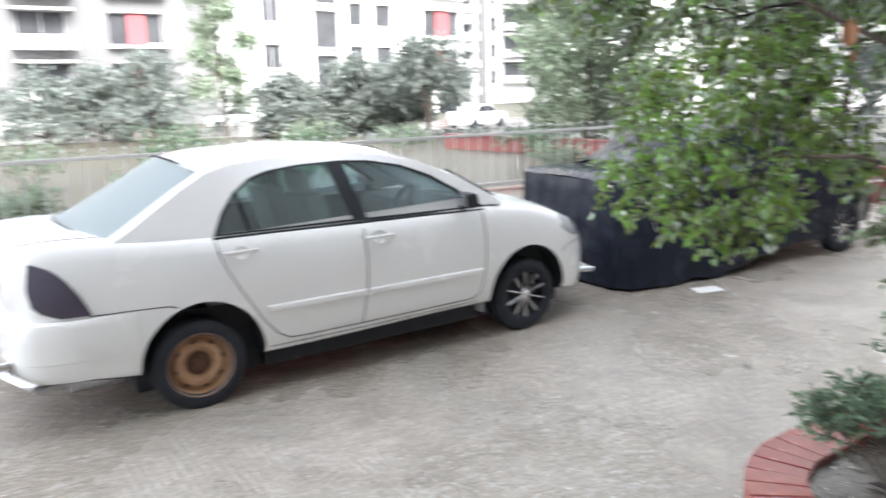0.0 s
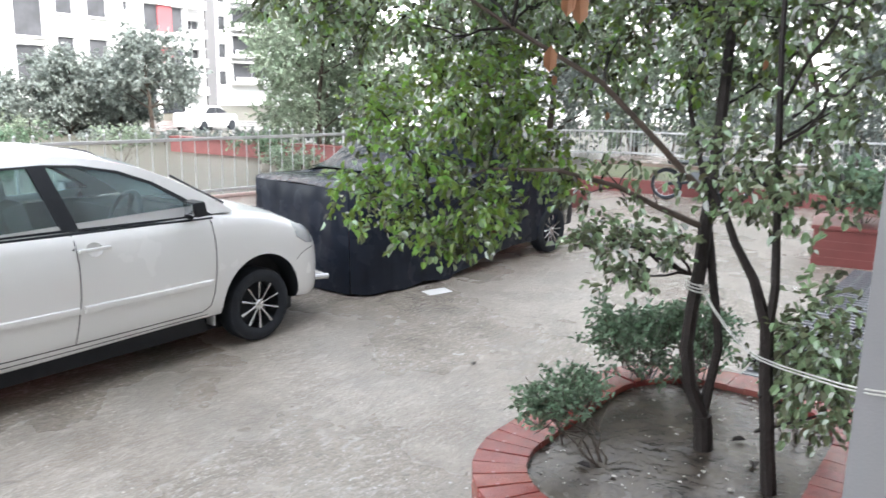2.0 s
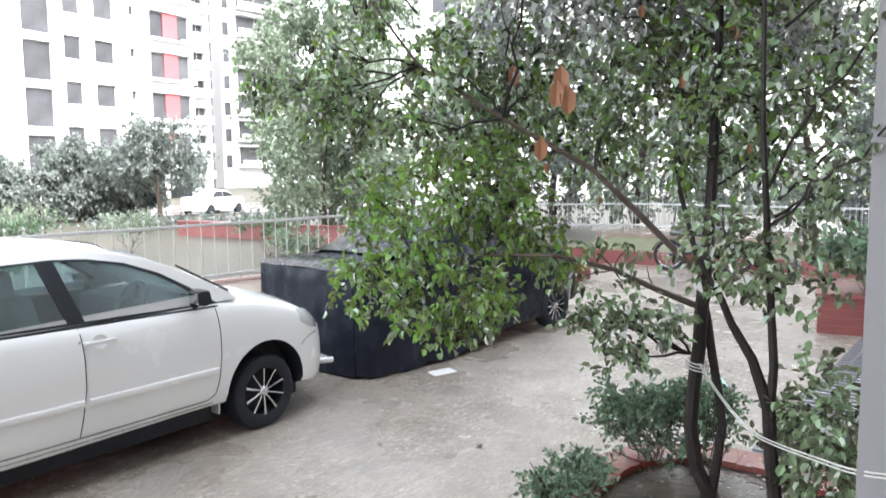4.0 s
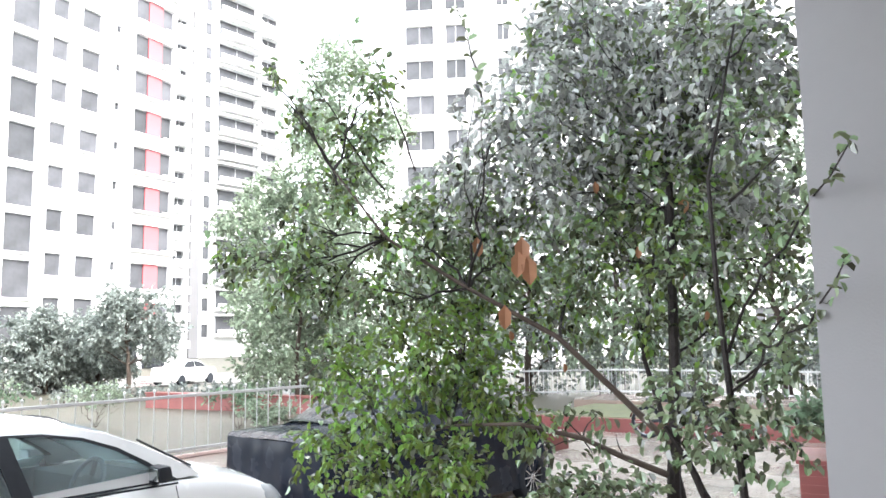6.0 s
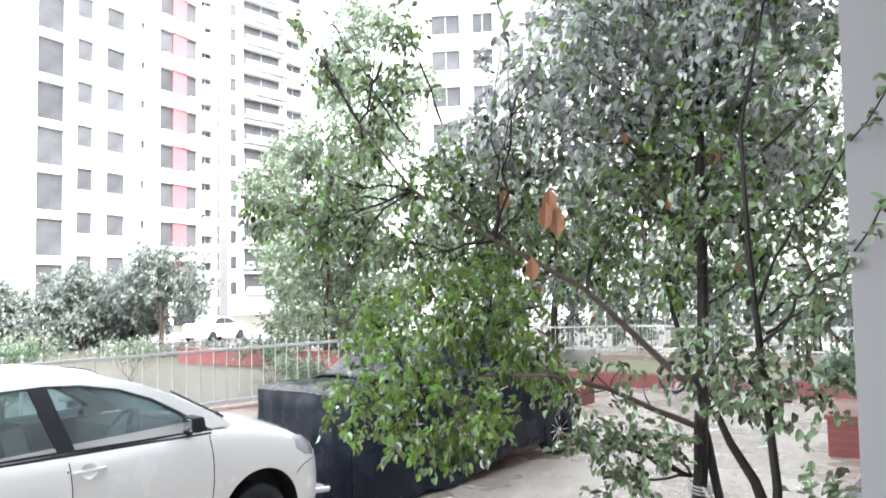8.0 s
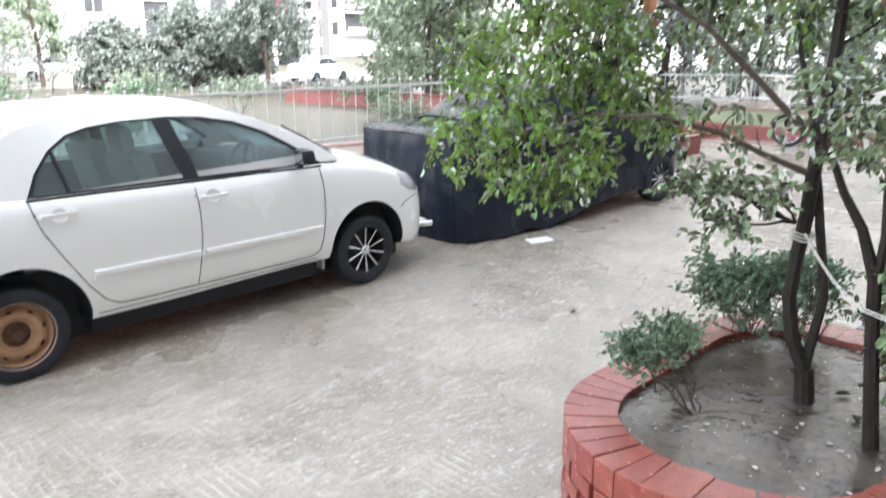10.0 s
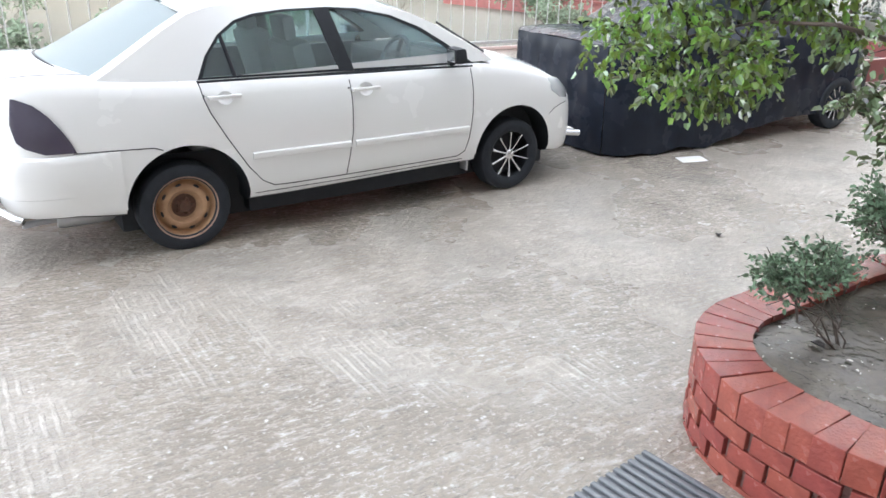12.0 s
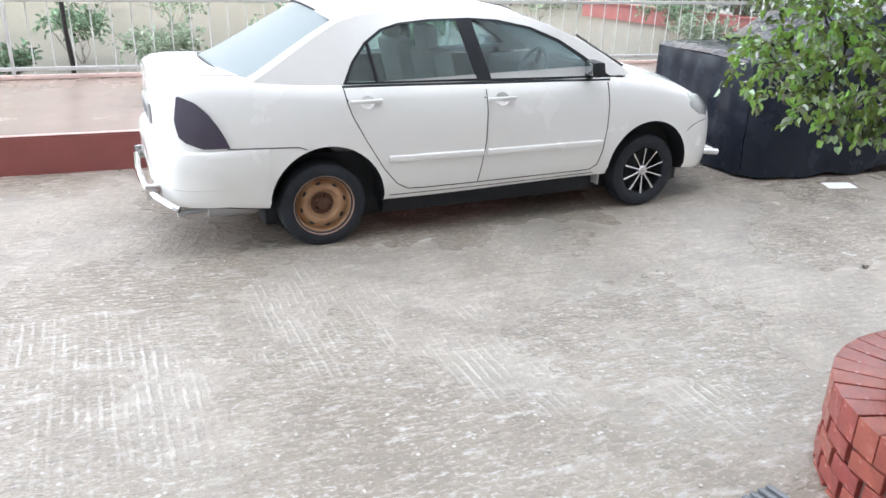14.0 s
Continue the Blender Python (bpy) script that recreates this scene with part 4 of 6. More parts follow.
# tubular guards
bm = bmesh.new()
tube(bm, [(-0.86, MID - 0.79, 0.36), (-0.90, MID - 0.76, 0.375), (-0.97, MID - 0.66, 0.41), (-1.03, MID - 0.40, 0.43), (-1.045, MID, 0.44), (-1.03, MID + 0.40, 0.43), (-0.97, MID + 0.66, 0.41), (-0.87, MID + 0.77, 0.40)], 0.024, 10)
guard = part("rear_guard", bm, "chrome", car, "dull chrome rear guard tube")
guard.matrix_basis = pose(-0.05, 0, 0)
for y in (-0.55, 0.55):
    bm = bmesh.new()
    box(bm, -1.035, -0.92, MID + y - 0.025, MID + y + 0.025, 0.37, 0.47, 0.01)
    part("guard_bracket", bm, "chrome", guard)
bm = bmesh.new()
tube(bm, [(3.30, MID - 0.62, 0.36), (3.47, MID - 0.66, 0.345)], 0.028, 10)
tube(bm, [(3.46, MID - 0.66, 0.345), (3.54, MID - 0.3, 0.345), (3.57, MID, 0.345), (3.56, MID + 0.3, 0.345), (3.5, MID + 0.66, 0.345)], 0.026, 10)
part("front_guard", bm, "chrome", car, "dull chrome front guard tube")
bm = bmesh.new()
lathe(bm, [(0.055, -0.22), (0.065, -0.18), (0.065, 0.18), (0.05, 0.22)], 16, "x", caps=True)
o = part("silencer", bm, "frame_al", car, "dirty grey exhaust silencer")
o.matrix_basis = pose(-0.54, 0.40, 0.23) @ Matrix.Diagonal((0.75, 1, 0.9, 1))
bm = bmesh.new()
tube(bm, [(-0.70, 0.40, 0.235), (-0.80, 0.38, 0.24), (-0.90, 0.37, 0.235)], 0.022, 10)
part("tail_pipe", bm, "frame_al", car)
# black underbody, set low and wide to cut light below the car
bm = bmesh.new()
box(bm, -0.36, 3.1, 0.24, 1.46, 0.12, 0.30, 0.03), box(bm, 0.44, 2.18, 0.14, 1.56, 0.15, 0.31, 0.03)
part("underbody", bm, "black", car)
bm = bmesh.new()
box(bm, 2.185, 2.20, 0.07, 0.20, 0.21, 0.34, 0.006)
part("mud_flap", bm, "frame_al", car)

# mirrors, wipers
for s in (1, -1):
    bm = bmesh.new()
    box(bm, 1.93, 2.04, -0.105, 0.060, 1.075, 1.195, 0.042)
    for v in bm.verts:
        v.co.x += (v.co.z - 1.08) * -0.12 + 0.02 + 0.25 * max(0, v.co.y + 0.02)
        v.co.y = MID + s * (v.co.y - MID)
    mir = part("door_mirror", bm, "black", car, "black door mirror")
    bm = bmesh.new()
    tube(bm, [(2.0, MID + s * (0.02 - MID), 1.085), (2.02, MID + s * (0.075 - MID), 1.075), (2.06, MID + s * (0.10 - MID), 1.09)], [0.030, 0.034, 0.04], 10)
    part("mirror_foot", bm, "black", mir)
    bm = bmesh.new()
    box(bm, 1.9255, 1.9335, -0.086, 0.030, 1.093, 1.178, 0.0035)
    for v in bm.verts:
        v.co.x += (v.co.z - 1.08) * -0.12 + 0.02 + 0.25 * max(0, v.co.y + 0.02)
        v.co.y = MID + s * (v.co.y - MID)
    part("mirror_glass", bm, "mirror", mir, "mirror glass")
bm = bmesh.new()
tube(bm, [(2.52, MID - 0.50, 1.085), (2.36, MID - 0.40, 1.19), (2.10, MID - 0.44, 1.325)], 0.008, 6)
part("wiper", bm, "black", car)
bm = bmesh.new()
tube(bm, [(2.56, MID + 0.10, 1.09), (2.45, MID + 0.2, 1.17), (2.30, MID - 0.05, 1.26)], 0.008, 6)
part("wiper", bm, "black", car)

# interior
def seat(x, y, w):
    bm = bmesh.new()
    box(bm, x - 0.02, x + 0.46, y - w, y + w, 0.58, 0.76, 0.05)
    s = part("seat", bm, "seat", car)
    bm = bmesh.new()
    box(bm, -0.08, 0.08, y - w, y + w, 0, 0.55, 0.06, pose(x, 0, 0.72, 0, -14, 0))
    part("seat_back", bm, "seat", s)
    bm = bmesh.new()
    box(bm, -0.05, 0.05, y - 0.13, y + 0.13, 0, 0.17, 0.045, pose(x - 0.15, 0, 1.25, 0, -8, 0))
    part("headrest", bm, "seat", s)


for yy in (0.48, 1.22):
    seat(1.05, yy, 0.24)
seat(0.15, 0.85, 0.58)
bm = bmesh.new()
for y in (0.45, 1.25):
    box(bm, 0.0, 0.08, y - 0.12, y + 0.12, 1.17, 1.34, 0.035)
part("rear_headrest", bm, "seat", car)
bm = bmesh.new()
box(bm, -0.37, 0.02, 0.2, 1.5, 0.98, 1.06, 0.02)
part("parcel_shelf", bm, "dash", car)
bm = bmesh.new()
box(bm, 1.92, 2.36, 0.17, 1.53, 0.80, 1.06, 0.05)
part("dashboard", bm, "dash", car)
bm = bmesh.new()
lathe(bm, [(0.175 + 0.016 * math.cos(a), 0.016 * math.sin(a)) for a in np.linspace(0, math.tau, 9)[:-1]], 36, "x", closed=True)
sw = part("steering_wheel", bm, "wheel_grey", car)
sw.matrix_basis = pose(1.77, 0.48, 1.06, 0, 24, 0)
bm = bmesh.new()
for a in (0, 130, 230):
    tube(bm, [(0.02, 0, 0), (0, 0.165 * math.sin(radians(a)), 0.165 * math.cos(radians(a)))], 0.018, 6)
lathe(bm, [(0.0005, -0.03), (0.06, -0.025), (0.06, 0.03), (0.03, 0.2)], 14, "x")
part("wheel_boss", bm, "dash", sw)

w = steel_wheel((0.0, 0.125, 0.293), "")
w.parent = car
for at, turned in (((0.0, 1.575, 0.293), 180), ((2.6, 0.125, 0.293), 0), ((2.6, 1.575, 0.293), 180)):
    w = alloy_wheel(at)
    w.parent = car
    w.matrix_basis = pose(*at, 0, 0, turned)


pivot = Vector((2.6, 0, 0))
car.matrix_basis = Matrix.Translation(pivot) @ pose(0, 0, 0, 0, -0.25, 0) @ Matrix.Diagonal((1.014, 1.0, 1.0, 1)) @ Matrix.Translation(-pivot)


# ---------------------------------------------------------------- steel fences
def fence(at, turn, length, height, pitch, label, finial=True):
    t = thing("steel_fence", label, "fence", "steel fences", at, turn)
    for z in (0.08, height):
        bm = bmesh.new()
        box(bm, 0, length, -0.02, 0.02, z - 0.022, z + 0.022, 0.006)
        part("rail", bm, "steel", t, smooth=False)
    bm = bmesh.new()
    tube(bm, [(0, 0, 0.0), (0, 0, height + 0.075)], 0.0085, 6)
    if finial:
        lathe(bm, [(0.0005, height + 0.06), (0.016, height + 0.075), (0.022, height + 0.095), (0.014, height + 0.115), (0.0005, height + 0.125)], 8, "z")
    first = part("post", bm, "steel", t)
    for i in range(1, int(length / pitch) + 1):
        twin(first, t, pose(i * pitch, 0, 0))
    bm = bmesh.new()
    box(bm, -0.018, 0.018, -0.018, 0.018, -0.05, height + 0.06, 0.004)
    first = part("main_post", bm, "steel", t)
    for i in range(1, int(length / 5.4) + 1):
        twin(first, t, pose(i * 5.4, 0, 0))
    return t


fence((*veer([(-13.2, 5.55)])[0], 0.36), -3.5, 24.5, 0.86, 0.225, "pale steel fence with ball-topped bars behind the walkway")
fence((19.0, -6.4, 0.36), 90, 10.5, 0.66, 0.13, "pale steel railing beyond the lawn", False)
fence((19.0, 4.1, 0.36), 128, 4.2, 0.66, 0.13, "pale steel railing beyond the court", False)


# ---------------------------------------------------------------- dark car under a black sheet
tarped = thing("covered_dark_car", "dark parked car covered with creased black plastic sheet", "car")
bm = bmesh.new()
TZ = [(3.98, 1.035), (4.05, 1.06), (4.6, 1.08), (4.85, 1.13), (5.35, 1.40), (5.7, 1.47), (6.3, 1.45), (6.55, 1.38), (6.9, 1.12), (7.2, 1.03), (7.5, 0.99)]
TW = [(3.98, 0.735), (4.02, 0.785), (4.1, 0.835), (4.25, 0.870), (4.7, 0.90), (6.5, 0.88), (7.5, 0.875)]
rows = []
for x in np.linspace(3.98, 7.5, 82):
    zt, w = smoothstep_curve(x, TZ), smoothstep_curve(x, TW)
    cab = max(0.0, zt - 1.08)
    hem = 0.03 + 0.17 * min(1, max(0, (x - 5.2) / 1.2)) + 0.34 * min(1, max(0, (x - 7.10) / 0.36)) ** 1.3
    prof = [(w + 0.03 - 0.1 * hem, hem), (w + 0.025, max(0.35, hem + 0.03)), (w + 0.012, max(0.6, hem + 0.1)), (w, 0.85), (w - 0.003, min(zt, 1.06) - 0.03), (w - 0.006, min(zt, 1.06) - 0.002), (w - 0.10 - 0.10 * cab, min(zt, 1.06) + 0.35 * cab),
            (w - 0.16 - 0.30 * cab, zt - 0.015), (w * 0.5, zt), (0, zt + 0.01)]
    row = [(x, 1.2 - y, z) for y, z in prof] + [(x, 1.2 + y, z) for y, z in prof[-2::-1]]
    out = []
    for px, py, pz in row:
        hang = min(1, max(0, (1.15 - pz) / 0.8))
        edge = 0.35 if abs(pz - 1.05) < 0.05 else 1.0
        k = 0.030 * noise.noise((px * 2.5, py * 3, pz * 1.2)) + 0.055 * (0.5 - abs(noise.noise((px * 4.2 + pz * 1.5, py, pz * 0.9)))) * hang + 0.010 * noise.noise((px * 11, py * 9, pz * 5))
        k *= edge
        side = -1 if py < 1.2 else 1
        f = min(1, abs(py - 1.2) / 0.6)
        zz = pz + (0.05 * noise.noise((px * 3, side, 2)) if pz < 0.2 else k * (1 - f) * 0.5)
        out.append((px + 0.02 * noise.noise((py * 5, pz * 5, px)), py + side * k * f, zz))
    rows.append(out)
sheet(bm, rows)
bm.faces.new([bm.verts.new(p) for p in rows[-1]])
back = []
for z in np.linspace(0.02, 1.032, 16):
    half = interp(z, [(0.02, 0.765), (0.6, 0.747), (1.032, 0.731)])
    back.append([(3.975 - (0.045 * (0.5 - abs(noise.noise((y * 3.2, z * 1.1, 7.0)))) + 0.02 * noise.noise((y * 9, z * 5, 3.0))) * (1 - abs(y) ** 6) * min(1, (1.032 - z) / 0.12) - 0.05 * (1.032 - z) * (1 - abs(y)), 1.2 + y * half, z) for y in np.linspace(-1, 1, 30)])
sheet(bm, back)
plastic = part("plastic_sheet", bm, "tarp", tarped, "creased black plastic sheet")
# clear sheet crumpled over the cabin, with long folds
bm = bmesh.new()
rows = []
for x in np.linspace(4.72, 6.85, 60):
    zt, w = smoothstep_curve(x, TZ), smoothstep_curve(x, TW)
    cab = max(0.0, zt - 1.08)
    prof = [(w - 0.09 - 0.10 * cab, min(zt, 1.06) + 0.35 * cab), (w - 0.125 - 0.20 * cab, min(zt, 1.06) + 0.68 * cab), (w - 0.16 - 0.30 * cab, zt - 0.015), (w * 0.68, zt - 0.004), (w * 0.5, zt), (w * 0.25, zt + 0.006), (0, zt + 0.01)]
    row = [(x, 1.2 - y, z) for y, z in prof] + [(x, 1.2 + y, z) for y, z in prof[-2::-1]]
    rows.append([(px, py, pz + 0.016 + 0.030 * (0.5 - abs(noise.noise((px * 1.6, py * 9.0, 4.0)))) + 0.012 * noise.noise((px * 7, py * 9, 1.0))) for px, py, pz in row])
sheet(bm, rows)
part("clear_sheet", bm, "film", tarped, "crumpled clear plastic over the cabin", sharp=22)
# thin pale tubes on the side: cord, and fold lines whose shine is put into colour
for pts in ([(4.75, 0.30, 0.86), (5.0, 0.285, 0.72), (5.3, 0.275, 0.66), (5.6, 0.28, 0.70)], [(4.1, 0.325, 0.95), (4.3, 0.315, 0.80), (4.36, 0.30, 0.55)], [(5.5, 0.28, 0.98), (5.9, 0.27, 0.90), (6.2, 0.28, 0.94)],
            [(4.36, 0.325, 0.93), (4.44, 0.310, 0.80), (4.60, 0.298, 0.715), (4.82, 0.290, 0.705)], [(4.34, 0.345, 1.045), (4.6, 0.325, 1.005), (4.88, 0.31, 0.995)], [(4.20, 0.36, 0.42), (4.22, 0.355, 0.33)]):
    bm = bmesh.new()
    tube(bm, pts, 0.006, 5)
    part("cord", bm, "rope", plastic)
bm = bmesh.new()
rows = []
for x in np.linspace(6.9, 7.98, 24):
    u = (x - 6.9) / 1.08
    w = 0.84 - 0.20 * max(0, u - 0.6) ** 2 / 0.16
    zt = 1.00 - 0.10 * u - 0.35 * max(0, u - 0.8) ** 2 / 0.04 * 0.6
    prof = [(w - 0.06, 0.22), (w, 0.32), (w + 0.01, 0.55), (w, zt - 0.16), (w - 0.06, zt - 0.03), (w * 0.6, zt), (0, zt + 0.02)]
    rows.append([(x, 1.2 - y, z) for y, z in prof] + [(x, 1.2 + y, z) for y, z in prof[-2::-1]])
sheet(bm, rows)
bm.faces.new([bm.verts.new(p) for p in rows[-1]])
part("bonnet", bm, "dark_paint", tarped, "dark glossy bonnet and wings")
bm = bmesh.new()
box(bm, 7.90, 8.10, 0.52, 1.88, 0.24, 0.62, 0.06)
part("front_bumper", bm, "black", tarped)
for y, tr in ((0.375, 0), (2.025, 180)):
    for x in (4.75, 7.26):
        w = alloy_wheel((x, y, 0.305), 12)
        w.parent = tarped
        w.matrix_basis = pose(x, y, 0.293, 0, 0, tr)

spin = Vector((4.2, 1.2, 0))
tarped.matrix_basis = Matrix.Translation(spin + Vector((0.10, -0.03, 0))) @ pose(0, 0, 0, 0, 0, -4.5) @ Matrix.Translation(-spin)

# litter
bm = bmesh.new()
sheet(bm, [[(x, y, 0.006 + 0.006 * math.sin(9 * x + 5 * y)) for x in np.linspace(-0.13, 0.13, 7)] for y in np.linspace(-0.085, 0.085, 5)])
o = part("paper_sheet", bm, "paper")
o.matrix_basis = pose(4.72, -0.10, 0.004, 0, 0, -24)
md = o.modifiers.new("thick", "SOLIDIFY")
md.thickness = 0.002
tagged(o, "small wet white paper sheet on the driveway", "paper")


# ---------------------------------------------------------------- trees and shrubs
def young_tree():
    """The leafy young tree in the brick bed: two dark stems, long side limbs, a wide drooping crown."""
    rng = np.random.default_rng(21)
    t = thing("garden_tree", "leafy young tree with dark wet stems in the brick bed", "tree")
    base = Vector((2.14, -3.62, 0.32))
    fork = Vector((2.147, -3.594, 0.531))
    bm = bmesh.new()
    tube(bm, [base - Vector((0, 0, 0.05)), base.lerp(fork, 0.5) + Vector((0.01, 0.0, 0)), fork], [0.050, 0.043, 0.042], 10)
    left = [fork, (2.128, -3.533, 0.66), (2.116, -3.504, 0.854), (2.121, -3.513, 1.043), (2.127, -3.531, 1.229), (2.129, -3.536, 1.385), (2.134, -3.552, 1.637), (2.146, -3.56, 1.93), (2.17, -3.56, 2.3), (2.23, -3.55, 2.8), (2.3, -3.5, 3.4)]
    tube(bm, left, [0.036, 0.032, 0.031, 0.031, 0.031, 0.031, 0.028, 0.025, 0.021, 0.015, 0.006], 9)
    right = [fork, (2.180, -3.607, 0.696), (2.188, -3.626, 0.863), (2.181, -3.603, 1.021), (2.173, -3.576, 1.176), (2.166, -3.554, 1.33), (2.15, -3.50, 1.631), (2.125, -3.425, 1.925), (2.2, -3.5, 2.6)]
    tube(bm, right, [0.026, 0.022, 0.020, 0.020, 0.021, 0.019, 0.014, 0.011, 0.005], 8)
    part("trunk", bm, "bark", t, "dark forked trunk")
    # clumps: x, y, z, radius
    LOW = [(1.53, -2.16, 1.88, 0.20), (1.47, -2.49, 1.69, 0.21), (1.49, -2.08, 1.48, 0.17), (1.38, -2.80, 1.54, 0.17), (1.77, -2.81, 1.75, 0.21), (1.47, -2.62, 1.96, 0.20), (1.81, -2.67, 2.01, 0.22), (1.26, -2.55, 1.45, 0.12), (2.00, -2.89, 1.60, 0.11), (1.37, -2.65, 1.30, 0.08), (1.50, -2.68, 1.33, 0.09), (1.32, -2.58, 1.37, 0.09), (1.60, -2.80, 1.42, 0.12)]
    LEFT = [(1.21, -2.03, 2.34, 0.15), (1.19, -1.73, 2.43, 0.10), (1.33, -2.21, 2.26, 0.16), (1.24, -2.15, 2.52, 0.13), (1.39, -2.00, 3.12, 0.10), (1.67, -2.13, 3.04, 0.16), (1.45, -2.44, 3.22, 0.10), (1.34, -1.81, 3.37, 0.06), (1.57, -2.06, 2.77, 0.14), (1.36, -2.52, 2.24, 0.14)]
    CROWN = [(1.75, -2.43, 2.54, 0.24), (1.94, -2.61, 2.75, 0.26), (1.99, -2.42, 2.27, 0.25), (2.01, -2.76, 2.42, 0.25), (1.73, -2.91, 3.00, 0.18), (2.06, -3.05, 3.30, 0.26), (2.17, -3.31, 3.02, 0.29), (2.03, -3.01, 2.76, 0.29), (2.48, -3.33, 3.47, 0.32), (2.21, -3.68, 3.01, 0.30), (2.19, -3.94, 3.16, 0.24), (2.25, -3.49, 2.68, 0.29), (2.22, -3.20, 2.43, 0.25), (2.59, -3.76, 2.74, 0.24), (2.41, -3.93, 2.38, 0.17), (2.15, -3.66, 2.33, 0.24), (2.29, -2.95, 2.17, 0.22), (2.21, -3.42, 2.07, 0.16), (2.41, -3.67, 2.06, 0.16), (2.11, -3.19, 3.57, 0.27), (2.17, -3.84, 3.41, 0.24), (2.50, -4.03, 3.04, 0.13)]
    TUFT = [(1.76, -3.12, 1.38), (1.80, -3.22, 1.36), (1.86, -3.33, 1.34), (1.93, -3.46, 1.34), (1.84, -3.27, 1.20)]
    arm_low = [Vector(p) for p in ((2.07, -3.53, 1.42), (1.95, -3.38, 1.50), (1.83, -3.25, 1.585), (1.63, -3.06, 1.655), (1.58, -2.75, 1.64), (1.52, -2.45, 1.55))]
    arm_left = [Vector(p) for p in ((2.09, -3.54, 1.55), (1.98, -3.32, 1.80), (1.88, -3.12, 2.02), (1.72, -2.75, 2.25), (1.55, -2.40, 2.50), (1.45, -2.15, 2.85))]
    arms = []
    for pts, r in ((arm_low, 0.015), (arm_left, 0.017)):
        bm = bmesh.new()
        tube(bm, pts, [r * (1 - 0.14 * i) for i in range(6)], 7)
        arms.append(part("limb", bm, "bark_pale", t, "long bare brown side limb"))
    bm, sites, lights, outer = bmesh.new(), [], [], []
    stems = {0: arm_low[3:], 1: arm_left[2:], 2: [Vector(p) for p in left[6:10]] + [Vector(p) for p in right[6:]] + arm_left[2:4]}
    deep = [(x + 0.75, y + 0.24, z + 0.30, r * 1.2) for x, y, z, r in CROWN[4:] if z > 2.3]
    for g, clumps in enumerate((LOW, LEFT, CROWN, deep)):
        for x, y, z, r in clumps:
            c = Vector((x, y, z))
            near = min(stems[min(g, 2)], key=lambda p: (p - c).length + 0.6 * max(0, p.z - c.z))
            pts = limb(bm, near, c, 0.009 if g >= 2 else 0.007, 0.003, rng, 0.10, 5, 7)
            for j in range(4):
                limb(bm, pts[rng.integers(3, 7)], c + Vector(rand_dir(rng)) * r * 0.95, 0.0035, 0.0015, rng, 0.12, 4, 3)
            s = clump_sites(rng, c, r * 1.12, int(r * r * (9300 if g >= 2 else 13500)), 0.046 if g >= 2 else 0.040, 0.95, -0.25)
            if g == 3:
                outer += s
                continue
            # high clumps: most leaves take the colour paled for glints
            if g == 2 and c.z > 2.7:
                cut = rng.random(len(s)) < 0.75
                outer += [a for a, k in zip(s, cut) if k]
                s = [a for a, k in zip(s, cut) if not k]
            cut = rng.random(len(s)) < (0.58 if g == 0 else 0.16)
            sites += [a for a, k in zip(s, cut) if not k]
            lights += [a for a, k in zip(s, cut) if k]
    for x, y, z in TUFT:
        limb(bm, (2.07, -3.51, 1.20), (x, y, z), 0.008, 0.003, rng, 0.08, 5, 6)
        sites += clump_sites(rng, (x, y, z), 0.13, 120, 0.042, 0.8, -0.2)
    # sparse sprays hanging from the long low limb
    for x, y, z in ((1.93, -3.36, 1.60), (1.86, -3.28, 1.50), (1.78, -3.20, 1.66), (1.72, -3.14, 1.55), (1.66, -3.08, 1.60), (1.88, -3.30, 1.68)):
        near = min(arm_low, key=lambda p: (p - Vector((x, y, z))).length)
        limb(bm, near, (x, y, z), 0.004, 0.0015, rng, 0.12, 4, 4)
        sites += clump_sites(rng, (x, y, z), 0.09, 24, 0.040, 0.9, -0.6)
    # thin shoots over the crown's upper edge
    for a, b in (((1.60, -2.35, 2.75), (1.42, -1.98, 3.42)), ((1.72, -2.45, 2.85), (1.62, -2.15, 3.65)), ((1.45, -2.05, 2.30), (1.12, -1.62, 2.52)), ((1.9, -2.75, 3.1), (1.86, -2.62, 3.7))):
        pts = limb(bm, a, b, 0.006, 0.002, rng, 0.05, 5, 9)
        for p in pts[2:]:
            for s in (-1, 1):
                d = np.array(Vector(b) - Vector(a)) * 0.6 + rand_dir(rng) * 0.7
                ln = rng.uniform(0.045, 0.075)
                sites.append((np.array(p), d, np.array([0, 0, 1.0]) + rand_dir(rng) * 0.4, ln, ln * 0.5))
    tagged(part("twig", bm, "bark", t, "thin dark twigs"), kind="stuff")
    leaf_mesh("crown", sites, "leaf", t, "glossy green leaves")
    leaf_mesh("outer_leaves", outer, "leaf_glint", t, "outer crown leaves paled to show wet glints")
    leaf_mesh("young_leaves", lights, "leaf_light", t, "light green young leaves")
